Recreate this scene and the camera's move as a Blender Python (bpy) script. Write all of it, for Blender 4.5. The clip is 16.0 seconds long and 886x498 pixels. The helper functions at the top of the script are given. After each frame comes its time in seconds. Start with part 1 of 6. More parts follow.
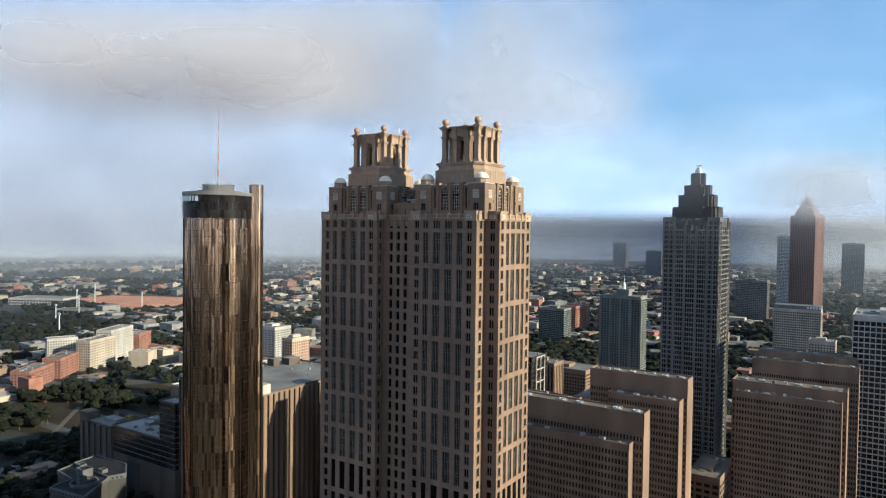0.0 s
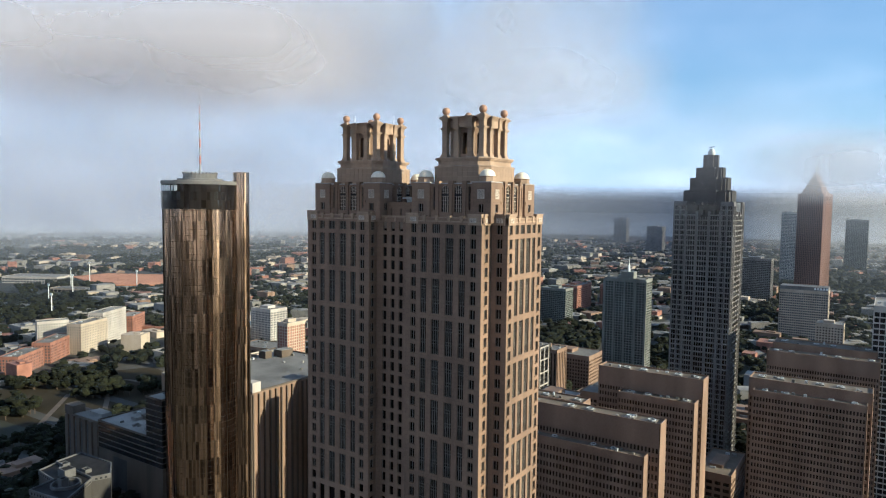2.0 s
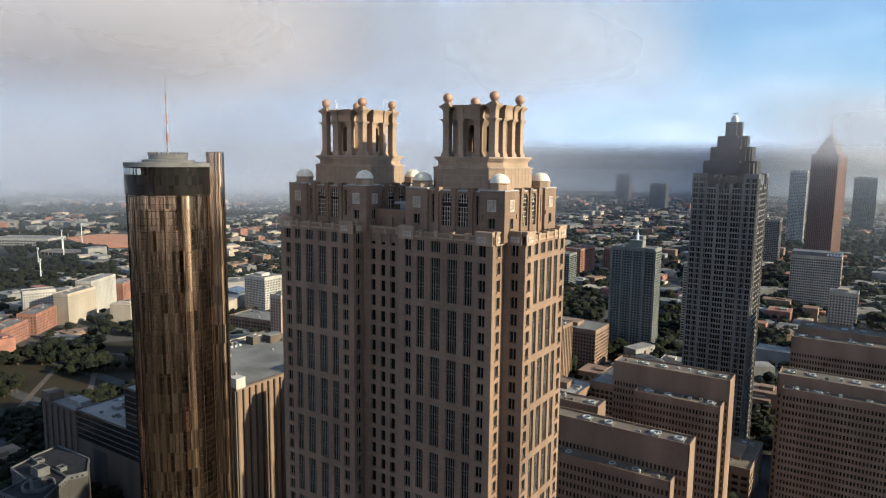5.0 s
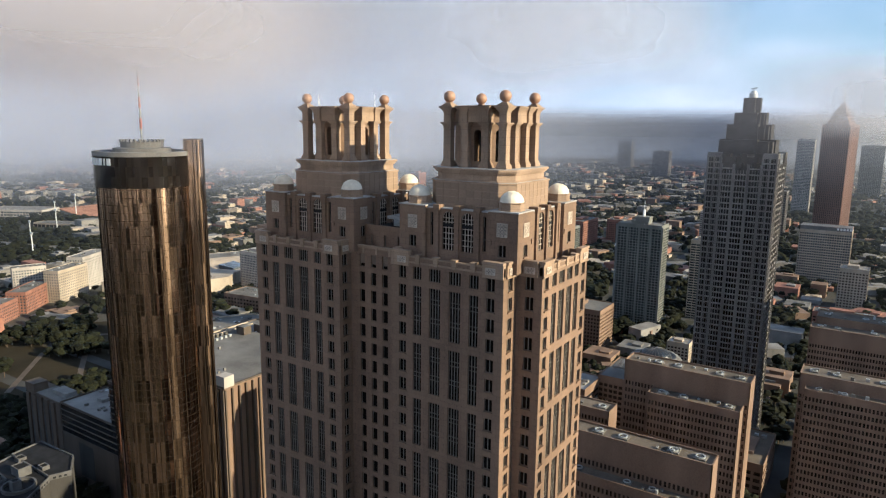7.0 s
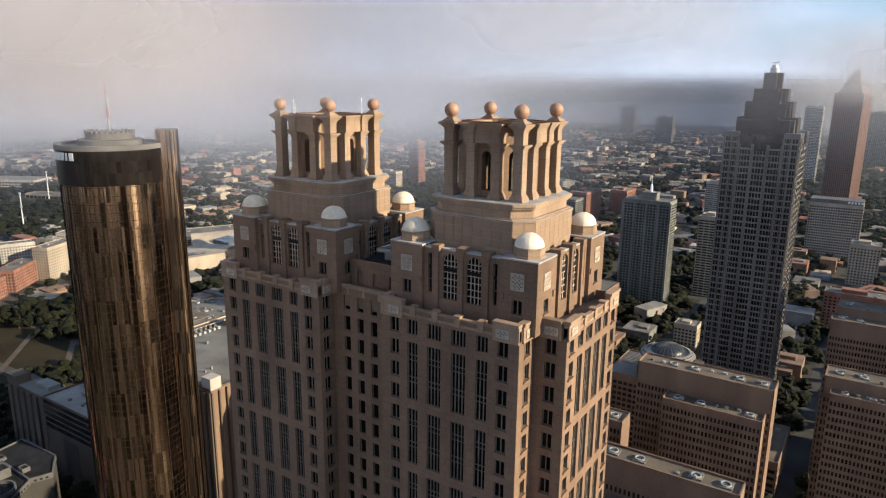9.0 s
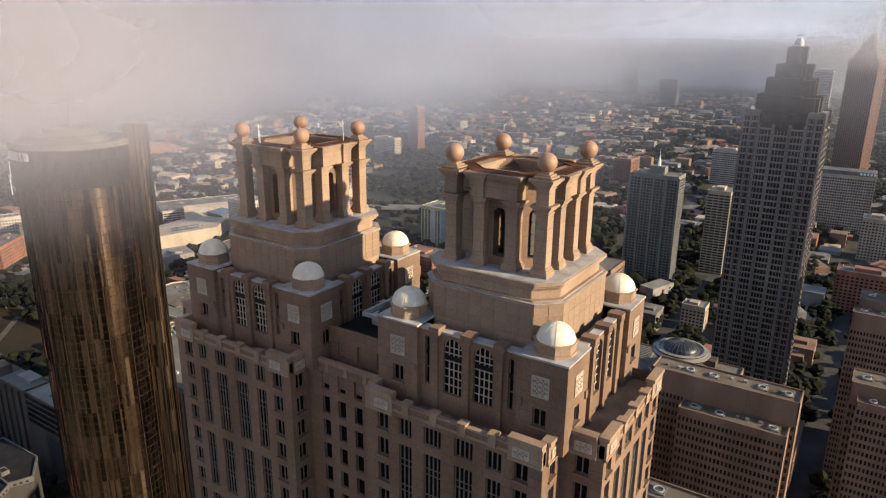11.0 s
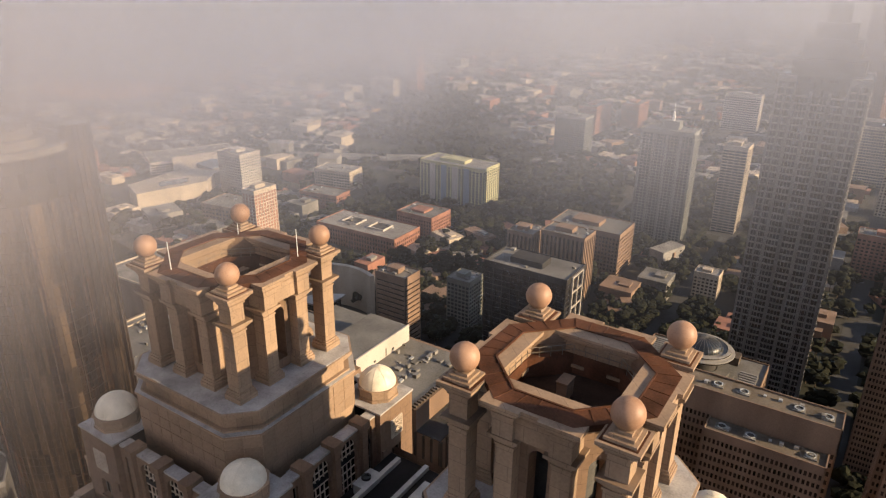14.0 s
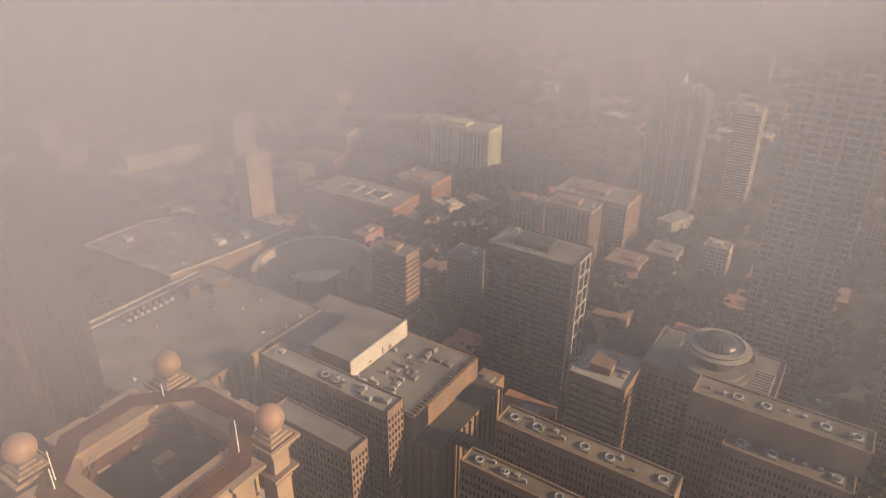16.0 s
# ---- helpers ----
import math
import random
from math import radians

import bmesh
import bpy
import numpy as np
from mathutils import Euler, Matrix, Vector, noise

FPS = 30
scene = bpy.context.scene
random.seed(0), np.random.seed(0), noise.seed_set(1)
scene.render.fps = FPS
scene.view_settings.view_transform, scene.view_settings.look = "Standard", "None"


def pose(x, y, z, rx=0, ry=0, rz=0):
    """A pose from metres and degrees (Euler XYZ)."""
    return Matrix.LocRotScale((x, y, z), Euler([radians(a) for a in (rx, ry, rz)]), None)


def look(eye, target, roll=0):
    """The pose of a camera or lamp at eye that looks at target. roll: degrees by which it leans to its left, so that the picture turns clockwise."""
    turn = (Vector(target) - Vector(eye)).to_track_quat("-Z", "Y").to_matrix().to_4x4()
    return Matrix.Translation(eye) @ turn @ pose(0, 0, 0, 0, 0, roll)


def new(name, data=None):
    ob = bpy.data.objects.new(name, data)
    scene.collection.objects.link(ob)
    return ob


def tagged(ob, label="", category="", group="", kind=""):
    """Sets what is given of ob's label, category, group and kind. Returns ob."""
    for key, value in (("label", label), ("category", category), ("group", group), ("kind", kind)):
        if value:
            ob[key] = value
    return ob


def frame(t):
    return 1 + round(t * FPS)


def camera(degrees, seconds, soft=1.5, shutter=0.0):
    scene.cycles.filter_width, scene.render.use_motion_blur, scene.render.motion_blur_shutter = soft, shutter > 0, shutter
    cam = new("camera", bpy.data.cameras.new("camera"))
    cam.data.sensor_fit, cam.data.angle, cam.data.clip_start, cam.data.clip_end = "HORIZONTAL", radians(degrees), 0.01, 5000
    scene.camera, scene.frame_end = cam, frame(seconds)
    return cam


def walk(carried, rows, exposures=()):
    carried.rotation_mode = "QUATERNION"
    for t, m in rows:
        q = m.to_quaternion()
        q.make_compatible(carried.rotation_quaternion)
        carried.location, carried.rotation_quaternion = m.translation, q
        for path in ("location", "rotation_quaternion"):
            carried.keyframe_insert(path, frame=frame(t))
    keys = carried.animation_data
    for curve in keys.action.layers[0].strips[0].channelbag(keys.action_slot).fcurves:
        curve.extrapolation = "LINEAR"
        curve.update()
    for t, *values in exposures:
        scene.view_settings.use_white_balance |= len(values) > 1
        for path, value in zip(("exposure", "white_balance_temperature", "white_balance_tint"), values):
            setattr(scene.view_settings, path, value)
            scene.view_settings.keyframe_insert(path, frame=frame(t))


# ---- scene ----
cam = camera(66.0, 16.0, 1.2)
METRES, EYE, TILT, LEAN, TURN = 226.0, 199.0, 0.0, 0.0, 33.5
ROWS = [
    (0.0, 0.00000, 0.00000, 0.00000, 0.020, -1.620, -0.700),
    (0.5, -0.00050, 0.02960, 0.00940, 0.000, -2.060, -0.690),
    (1.0, -0.00100, 0.06040, 0.01960, -0.030, -2.610, -0.670),
    (1.5, -0.00140, 0.08730, 0.02940, -0.050, -3.210, -0.660),
    (2.0, -0.00200, 0.11660, 0.03940, -0.050, -3.840, -0.680),
    (2.5, -0.00240, 0.14390, 0.04870, -0.050, -4.440, -0.680),
    (3.0, -0.00290, 0.17370, 0.05910, -0.060, -5.100, -0.670),
    (3.5, -0.00320, 0.20130, 0.06840, -0.060, -5.700, -0.650),
    (4.0, -0.00340, 0.23180, 0.07850, -0.060, -6.370, -0.640),
    (6.5, -0.00460, 0.37460, 0.12720, -0.090, -9.780, -0.590),
    (7.0, -0.00480, 0.40540, 0.13740, -0.080, -10.550, -0.590),
    (7.5, -0.00490, 0.43360, 0.14680, -0.070, -11.260, -0.570),
    (8.0, -0.00510, 0.46450, 0.15690, -0.070, -12.030, -0.550),
    (10.5, -0.00620, 0.61350, 0.20580, -0.140, -15.850, -0.520),
    (11.0, -0.00630, 0.64420, 0.21640, -0.130, -16.720, -0.520),
    (11.5, -0.00660, 0.67310, 0.22590, -0.140, -17.520, -0.540),
    (12.0, -0.00680, 0.70450, 0.23630, -0.150, -18.380, -0.550),
    (12.5, -0.00685, 0.73359, 0.24579, -0.139, -19.202, -0.571),
    (13.0, -0.00693, 0.76465, 0.25628, -0.128, -20.144, -0.589),
    (13.5, -0.00707, 0.79302, 0.26633, -0.126, -21.087, -0.609),
    (14.0, -0.00710, 0.82394, 0.27733, -0.114, -22.143, -0.556),
    (14.5, -0.00715, 0.85276, 0.28665, -0.122, -23.083, -0.518),
    (15.0, -0.00739, 0.88487, 0.29647, -0.079, -24.139, -0.559),
    (15.5, -0.00752, 0.91418, 0.30600, -0.065, -25.184, -0.619),
    (16.0, -0.00706, 0.94579, 0.31673, -0.032, -26.380, -0.670),
]
walk(cam, [(t, pose(0, 0, EYE, TILT, LEAN, TURN) @ pose(METRES * x, METRES * y, METRES * z, 90 + pitch, roll, yaw)) for t, x, y, z, yaw, pitch, roll in ROWS],
     [(0.0, 1.2, 5000, -5), (4.0, 1.18, 5150, -4), (8.0, 1.15, 5500, 1), (11.0, 1.06, 5850, 5), (13.0, 1.0, 6250, 8), (15.0, 0.88, 6900, 12), (16.0, 0.66, 7200, 14)])

# ---- world, sun, exposure ----
SUN_EL, SUN_AZ = 19.0, 11.0          # degrees above the horizon; degrees from +x towards +y
world = bpy.data.worlds.new("sky")
scene.world = world
world.use_nodes = True
wn, wl = world.node_tree.nodes, world.node_tree.links
sky = wn.new("ShaderNodeTexSky")
sky.sky_type, sky.sun_disc = "NISHITA", False
sky.sun_elevation, sky.sun_rotation = radians(SUN_EL), radians(90 - SUN_AZ)
sky.altitude, sky.air_density, sky.dust_density, sky.ozone_density = 300, 1.1, 0.5, 3.2
wn["Background"].inputs["Strength"].default_value = 0.062
wl.new(sky.outputs[0], wn["Background"].inputs["Color"])
AHEAD, ASIDE = Vector((-math.sin(radians(TURN)), math.cos(radians(TURN)), 0)), Vector((math.cos(radians(TURN)), math.sin(radians(TURN)), 0))


def world_math(kind, a, b=0.0, c=0.0):
    """A sum in the sky's node tree; a, b and c are numbers or sockets."""
    nd = wn.new("ShaderNodeMath")
    nd.operation = kind
    for k, v in enumerate((a, b, c)):
        if isinstance(v, (int, float)):
            nd.inputs[k].default_value = v
        else:
            wl.new(v, nd.inputs[k])
    return nd.outputs[0]


def world_step(value, low, high, to_low=0.0, to_high=1.0):
    nd = wn.new("ShaderNodeMapRange")
    nd.interpolation_type = "SMOOTHSTEP"
    for k, v in (("From Min", low), ("From Max", high), ("To Min", to_low), ("To Max", to_high)):
        if isinstance(v, (int, float)):
            nd.inputs[k].default_value = v
        else:
            wl.new(v, nd.inputs[k])
    wl.new(value, nd.inputs["Value"])
    return nd.outputs[0]


# thin pinkish cloud high and far off, deeper to the north-west, with blue sky above it
sky_co = wn.new("ShaderNodeTexCoord")
sky_split, sky_side, sky_map, sky_noise, sky_fine = wn.new("ShaderNodeSeparateXYZ"), wn.new("ShaderNodeVectorMath"), wn.new("ShaderNodeMapping"), wn.new("ShaderNodeTexNoise"), wn.new("ShaderNodeTexNoise")
wl.new(sky_co.outputs["Generated"], sky_split.inputs[0])
sky_side.operation = "DOT_PRODUCT"
sky_side.inputs[1].default_value = ASIDE
wl.new(sky_co.outputs["Generated"], sky_side.inputs[0])
sky_map.inputs["Rotation"].default_value, sky_map.inputs["Scale"].default_value = (0, 0.25, 0), (1.0, 1.0, 2.4)
wl.new(sky_co.outputs["Generated"], sky_map.inputs["Vector"])
for nd, size, detail in ((sky_noise, 2.6, 3.0), (sky_fine, 7.0, 6.0)):
    nd.inputs["Scale"].default_value, nd.inputs["Detail"].default_value = size, detail
    wl.new(sky_map.outputs[0], nd.inputs["Vector"])
rough_edge = world_math("ADD", world_math("MULTIPLY", sky_noise.outputs["Fac"], 0.22), world_math("MULTIPLY", sky_fine.outputs["Fac"], 0.10))
side = sky_side.outputs["Value"]
edge = world_math("ADD", world_math("ADD", world_step(side, 0.08, 0.30, 0.11, -0.02), world_step(side, -0.5, -0.15, -0.05, 0.0)), rough_edge)
cover_ = world_step(world_math("SUBTRACT", edge, sky_split.outputs[2]), -0.07, 0.13, 0.24, 0.86)
cloud_bg, sky_mix, cloud_ramp = wn.new("ShaderNodeBackground"), wn.new("ShaderNodeMixShader"), wn.new("ShaderNodeValToRGB")
cloud_ramp.color_ramp.elements[0].position, cloud_ramp.color_ramp.elements[0].color = 0.3, (0.315, 0.35, 0.44, 1)
cloud_ramp.color_ramp.elements[1].position, cloud_ramp.color_ramp.elements[1].color = 0.75, (0.50, 0.485, 0.56, 1)
wl.new(sky_fine.outputs["Fac"], cloud_ramp.inputs[0])
wl.new(cloud_ramp.outputs[0], cloud_bg.inputs["Color"])
wl.new(cover_, sky_mix.inputs[0])
wl.new(wn["Background"].outputs[0], sky_mix.inputs[1])
wl.new(cloud_bg.outputs[0], sky_mix.inputs[2])
wl.new(sky_mix.outputs[0], wn["World Output"].inputs["Surface"])
sun_data = bpy.data.lights.new("sun", "SUN")
sun_data.energy, sun_data.angle, sun_data.color = 5.0, radians(0.7), (1.0, 0.75, 0.47)
sun = new("sun", sun_data)
to_sun = Vector((math.cos(radians(SUN_EL)) * math.cos(radians(SUN_AZ)), math.cos(radians(SUN_EL)) * math.sin(radians(SUN_AZ)), math.sin(radians(SUN_EL))))
sun.matrix_world = look(tuple(to_sun * 900), (0, 0, 0))
scene.cycles.transparent_max_bounces = 96


# ---- materials ----
def mat_new(name):
    m = bpy.data.materials.new(name)
    m.use_nodes = True
    n, l = m.node_tree.nodes, m.node_tree.links
    return m, n, l, n["Principled BSDF"]


def surface(name, dark, light, rough=0.8, scale=0.4, fine=6.0, bump=0.15, metal=0.0, streak=0.0, random_mix=0.0, spec=0.5, course=0.0):
    """Two-scale mottled surface: broad stains and fine grain, with vertical rain streaks if asked for."""
    m, n, l, b = mat_new(name)
    co = n.new("ShaderNodeTexCoord")
    big = n.new("ShaderNodeTexNoise")
    big.inputs["Scale"].default_value, big.inputs["Detail"].default_value = scale, 5.0
    small = n.new("ShaderNodeTexNoise")
    small.inputs["Scale"].default_value, small.inputs["Detail"].default_value = fine, 4.0
    l.new(co.outputs["Object"], small.inputs["Vector"])
    if streak:
        mp = n.new("ShaderNodeMapping")
        mp.inputs["Scale"].default_value = (1.0, 1.0, streak)
        l.new(co.outputs["Object"], mp.inputs["Vector"])
        l.new(mp.outputs[0], big.inputs["Vector"])
    else:
        l.new(co.outputs["Object"], big.inputs["Vector"])
    add = n.new("ShaderNodeMath")
    add.operation = "MULTIPLY_ADD"
    l.new(small.outputs["Fac"], add.inputs[0])
    add.inputs[1].default_value = 0.45
    l.new(big.outputs["Fac"], add.inputs[2])
    fac = add
    if random_mix:
        info = n.new("ShaderNodeObjectInfo")
        geo = n.new("ShaderNodeNewGeometry")
        s = n.new("ShaderNodeMath")
        s.operation = "ADD"
        l.new(info.outputs["Random"], s.inputs[0])
        l.new(geo.outputs["Random Per Island"], s.inputs[1])
        f = n.new("ShaderNodeMath")
        f.operation = "FRACT"
        l.new(s.outputs[0], f.inputs[0])
        ad = n.new("ShaderNodeMath")
        ad.operation = "MULTIPLY_ADD"
        l.new(f.outputs[0], ad.inputs[0])
        ad.inputs[1].default_value = random_mix
        l.new(add.outputs[0], ad.inputs[2])
        sub = n.new("ShaderNodeMath")
        sub.operation = "SUBTRACT"
        l.new(ad.outputs[0], sub.inputs[0])
        sub.inputs[1].default_value = random_mix * 0.5
        fac = sub
    ramp = n.new("ShaderNodeValToRGB")
    ramp.color_ramp.elements[0].position, ramp.color_ramp.elements[0].color = 0.42, (*dark, 1)
    ramp.color_ramp.elements[1].position, ramp.color_ramp.elements[1].color = 1.0, (*light, 1)
    l.new(fac.outputs[0], ramp.inputs[0])
    if course:
        # ashlar: joints between blocks laid in courses
        sp, su, cb = n.new("ShaderNodeSeparateXYZ"), n.new("ShaderNodeMath"), n.new("ShaderNodeCombineXYZ")
        l.new(co.outputs["Object"], sp.inputs[0])
        l.new(sp.outputs[0], su.inputs[0])
        l.new(sp.outputs[1], su.inputs[1])
        l.new(su.outputs[0], cb.inputs[0])
        l.new(sp.outputs[2], cb.inputs[1])
        br = n.new("ShaderNodeTexBrick")
        br.inputs["Scale"].default_value, br.inputs["Mortar Size"].default_value, br.inputs["Mortar Smooth"].default_value = 1.0, 0.03, 0.3
        br.inputs["Brick Width"].default_value, br.inputs["Row Height"].default_value = course * 1.5, course
        br.inputs["Color1"].default_value, br.inputs["Color2"].default_value, br.inputs["Mortar"].default_value = (1.06, 1.05, 1.04, 1), (0.90, 0.90, 0.91, 1), (0.55, 0.53, 0.52, 1)
        l.new(cb.outputs[0], br.inputs["Vector"])
        mu = n.new("ShaderNodeMix")
        mu.data_type, mu.blend_type = "RGBA", "MULTIPLY"
        mu.inputs["Factor"].default_value = 0.8
        l.new(ramp.outputs[0], mu.inputs["A"])
        l.new(br.outputs["Color"], mu.inputs["B"])
        l.new(mu.outputs["Result"], b.inputs["Base Color"])
    else:
        l.new(ramp.outputs[0], b.inputs["Base Color"])
    b.inputs["Roughness"].default_value, b.inputs["Metallic"].default_value = rough, metal
    b.inputs["Specular IOR Level"].default_value = spec
    if bump:
        bp = n.new("ShaderNodeBump")
        bp.inputs["Strength"].default_value, bp.inputs["Distance"].default_value = bump, 0.05
        l.new(small.outputs["Fac"], bp.inputs["Height"])
        l.new(bp.outputs[0], b.inputs["Normal"])
    return m


def glass_wall(name, tint, rough=0.12, metal=0.0, wobble=0.02, cell=(1.5, 1.5, 3.6), vary=0.5, spec=0.5):
    """Coated window glass seen from outside: dark, glossy, each pane a little different."""
    m, n, l, b = mat_new(name)
    co = n.new("ShaderNodeTexCoord")
    mp = n.new("ShaderNodeMapping")
    mp.inputs["Scale"].default_value = tuple(1.0 / c for c in cell)
    l.new(co.outputs["Object"], mp.inputs["Vector"])
    fl = n.new("ShaderNodeVectorMath")
    fl.operation = "FLOOR"
    l.new(mp.outputs[0], fl.inputs[0])
    wh = n.new("ShaderNodeTexWhiteNoise")
    l.new(fl.outputs[0], wh.inputs["Vector"])
    ramp = n.new("ShaderNodeValToRGB")
    ramp.color_ramp.elements[0].color = (*(c * (1 - vary) for c in tint), 1)
    ramp.color_ramp.elements[1].color = (*(min(1, c * (1 + vary)) for c in tint), 1)
    l.new(wh.outputs["Value"], ramp.inputs[0])
    l.new(ramp.outputs[0], b.inputs["Base Color"])
    b.inputs["Roughness"].default_value, b.inputs["Metallic"].default_value = rough, metal
    b.inputs["Specular IOR Level"].default_value = spec
    mx = n.new("ShaderNodeVectorMath")
    mx.operation = "MULTIPLY_ADD"
    l.new(wh.outputs["Color"], mx.inputs[0])
    mx.inputs[1].default_value = (wobble,) * 3
    mx.inputs[2].default_value = (-wobble / 2,) * 3
    geo = n.new("ShaderNodeNewGeometry")
    ad = n.new("ShaderNodeVectorMath")
    l.new(geo.outputs["Normal"], ad.inputs[0])
    l.new(mx.outputs[0], ad.inputs[1])
    nz = n.new("ShaderNodeVectorMath")
    nz.operation = "NORMALIZE"
    l.new(ad.outputs[0], nz.inputs[0])
    l.new(nz.outputs[0], b.inputs["Normal"])
    return m


STONE = surface("tan_granite", (0.092, 0.057, 0.036), (0.235, 0.15, 0.096), 0.75, 0.12, 3.0, 0.12, streak=0.25, course=1.31)
STONE_PANEL = surface("granite_panel", (0.155, 0.104, 0.068), (0.31, 0.215, 0.144), 0.7, 0.2, 4.0, 0.1, random_mix=0.12)
STONE_LIGHT = surface("pale_granite", (0.165, 0.112, 0.073), (0.35, 0.246, 0.165), 0.7, 0.25, 4.0, 0.12, streak=0.3, course=1.42)
COPING = surface("weathered_coping", (0.17, 0.16, 0.155), (0.45, 0.43, 0.415), 0.8, 0.5, 5.0, 0.2)
TERRACE = surface("terrace_gravel", (0.055, 0.04, 0.028), (0.22, 0.165, 0.12), 0.95, 0.3, 8.0, 0.4)
COPPER = surface("rusty_copper_roof", (0.032, 0.0135, 0.007), (0.125, 0.052, 0.028), 0.8, 0.35, 5.0, 0.15, spec=0.15)
# brown roofing darkened so the well's shade is in the colour
WELL = surface("shaded_brown_membrane", (0.018, 0.010, 0.007), (0.06, 0.034, 0.022), 0.9, 0.5, 5.0, 0.2, spec=0.2)
DOME = surface("cream_dome_metal", (0.48, 0.43, 0.33), (0.76, 0.69, 0.56), 0.5, 0.8, 9.0, 0.05)
BALL = surface("peach_stone_ball", (0.23, 0.127, 0.078), (0.36, 0.22, 0.142), 0.55, 0.7, 7.0, 0.08)
# dark roofing; also stands for shaded openings and wells
DARK_ROOF_SHADE = surface("dark_roof_and_shade", (0.02, 0.02, 0.02), (0.08, 0.075, 0.07), 0.9, 0.3, 6.0, 0.3)
DUCT = surface("galvanised_duct", (0.25, 0.26, 0.26), (0.50, 0.51, 0.50), 0.5, 0.6, 6.0, 0.1, metal=0.4)
LATTICE = surface("pale_lattice", (0.30, 0.245, 0.19), (0.50, 0.42, 0.34), 0.7, 0.8, 6.0, 0.1)
FRAME = surface("window_frame_metal", (0.10, 0.085, 0.07), (0.22, 0.19, 0.155), 0.6, 1.0, 8.0, 0.0)
GLASS = glass_wall("dark_window_glass", (0.006, 0.005, 0.005), 0.12, 0.0, 0.02, spec=0.08)
BRONZE = glass_wall("bronze_mirror_glass", (0.32, 0.22, 0.15), 0.125, 1.0, 0.06, (1.3, 1.3, 9.0), 0.75)


def warp(m, amount, scale):
    """Let the panes of a glass wall bow a little, in long upright streaks."""
    n, l = m.node_tree.nodes, m.node_tree.links
    b = n["Principled BSDF"]
    old = b.inputs["Normal"].links[0].from_socket
    co, mp, no = n.new("ShaderNodeTexCoord"), n.new("ShaderNodeMapping"), n.new("ShaderNodeTexNoise")
    mp.inputs["Scale"].default_value = scale
    no.inputs["Scale"].default_value, no.inputs["Detail"].default_value = 1.0, 3.0
    l.new(co.outputs["Object"], mp.inputs["Vector"])
    l.new(mp.outputs[0], no.inputs["Vector"])
    mx, ad, nz = (n.new("ShaderNodeVectorMath") for _ in range(3))
    mx.operation, ad.operation, nz.operation = "MULTIPLY_ADD", "ADD", "NORMALIZE"
    mx.inputs[1].default_value, mx.inputs[2].default_value = (amount,) * 3, (-amount / 2,) * 3
    l.new(no.outputs["Color"], mx.inputs[0])
    l.new(mx.outputs[0], ad.inputs[0])
    l.new(old, ad.inputs[1])
    l.new(ad.outputs[0], nz.inputs[0])
    l.new(nz.outputs[0], b.inputs["Normal"])


warp(BRONZE, 0.10, (0.6, 0.6, 0.03))
# the panes of a column tilt this way and that, so a highlight is drawn out upwards
BRONZE.node_tree.nodes["Principled BSDF"].inputs["Anisotropic"].default_value = 0.9
BRONZE.node_tree.nodes["Principled BSDF"].inputs["Anisotropic Rotation"].default_value = 0.25
BRONZE_DARK = surface("bronze_mullion", (0.008, 0.006, 0.004), (0.03, 0.02, 0.014), 0.85, 0.4, 5.0, 0.05, spec=0.1)
BROWN_CONC = surface("brown_precast", (0.10, 0.062, 0.041), (0.24, 0.157, 0.106), 0.85, 0.08, 2.0, 0.15, streak=0.2)
ROOF_GREY = surface("grey_roof", (0.045, 0.042, 0.038), (0.19, 0.18, 0.165), 0.9, 0.05, 1.2, 0.3)
ROOF_PALE = surface("pale_roof", (0.10, 0.094, 0.088), (0.27, 0.255, 0.235), 0.9, 0.07, 1.5, 0.25)
DARK_TOWER = surface("dark_grey_granite", (0.06, 0.056, 0.053), (0.17, 0.158, 0.148), 0.55, 0.06, 2.0, 0.1, streak=0.2)
WHITE_CONC = surface("white_concrete", (0.25, 0.225, 0.20), (0.46, 0.42, 0.375), 0.8, 0.06, 2.0, 0.15, streak=0.3)
CREAM_CONC = surface("cream_concrete", (0.25, 0.205, 0.155), (0.45, 0.375, 0.29), 0.8, 0.08, 2.0, 0.15, streak=0.3)
BRICK = surface("red_brick", (0.14, 0.062, 0.042), (0.29, 0.135, 0.092), 0.9, 0.1, 3.0, 0.2)
GREEN_GREY = surface("green_grey_concrete", (0.085, 0.088, 0.078), (0.19, 0.19, 0.17), 0.8, 0.08, 2.0, 0.1, streak=0.3)
YELLOW = surface("yellow_green_panel", (0.26, 0.25, 0.13), (0.46, 0.44, 0.26), 0.8, 0.1, 2.0, 0.1)
ASPHALT = surface("asphalt", (0.02, 0.02, 0.02), (0.055, 0.053, 0.05), 0.95, 0.05, 2.0, 0.2)
DIRT = surface("orange_earth", (0.34, 0.13, 0.06), (0.56, 0.26, 0.13), 0.95, 0.02, 0.5, 0.2)
WHITE_METAL = surface("white_painted_metal", (0.62, 0.62, 0.60), (0.85, 0.85, 0.83), 0.5, 0.3, 4.0, 0.05)
# leaf colour kept near black: the crowns' shade is put into it
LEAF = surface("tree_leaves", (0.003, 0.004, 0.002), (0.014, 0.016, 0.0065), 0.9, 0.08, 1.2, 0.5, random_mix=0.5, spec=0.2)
# dark concrete; on the low black-roofed block its shade is in the colour
DARK_CONC = surface("dark_concrete", (0.018, 0.017, 0.016), (0.055, 0.05, 0.046), 0.9, 0.1, 2.0, 0.15, streak=0.3)
RIB_CONC = surface("brown_rib_concrete", (0.045, 0.033, 0.024), (0.10, 0.076, 0.056), 0.85, 0.1, 2.0, 0.15, streak=0.2)
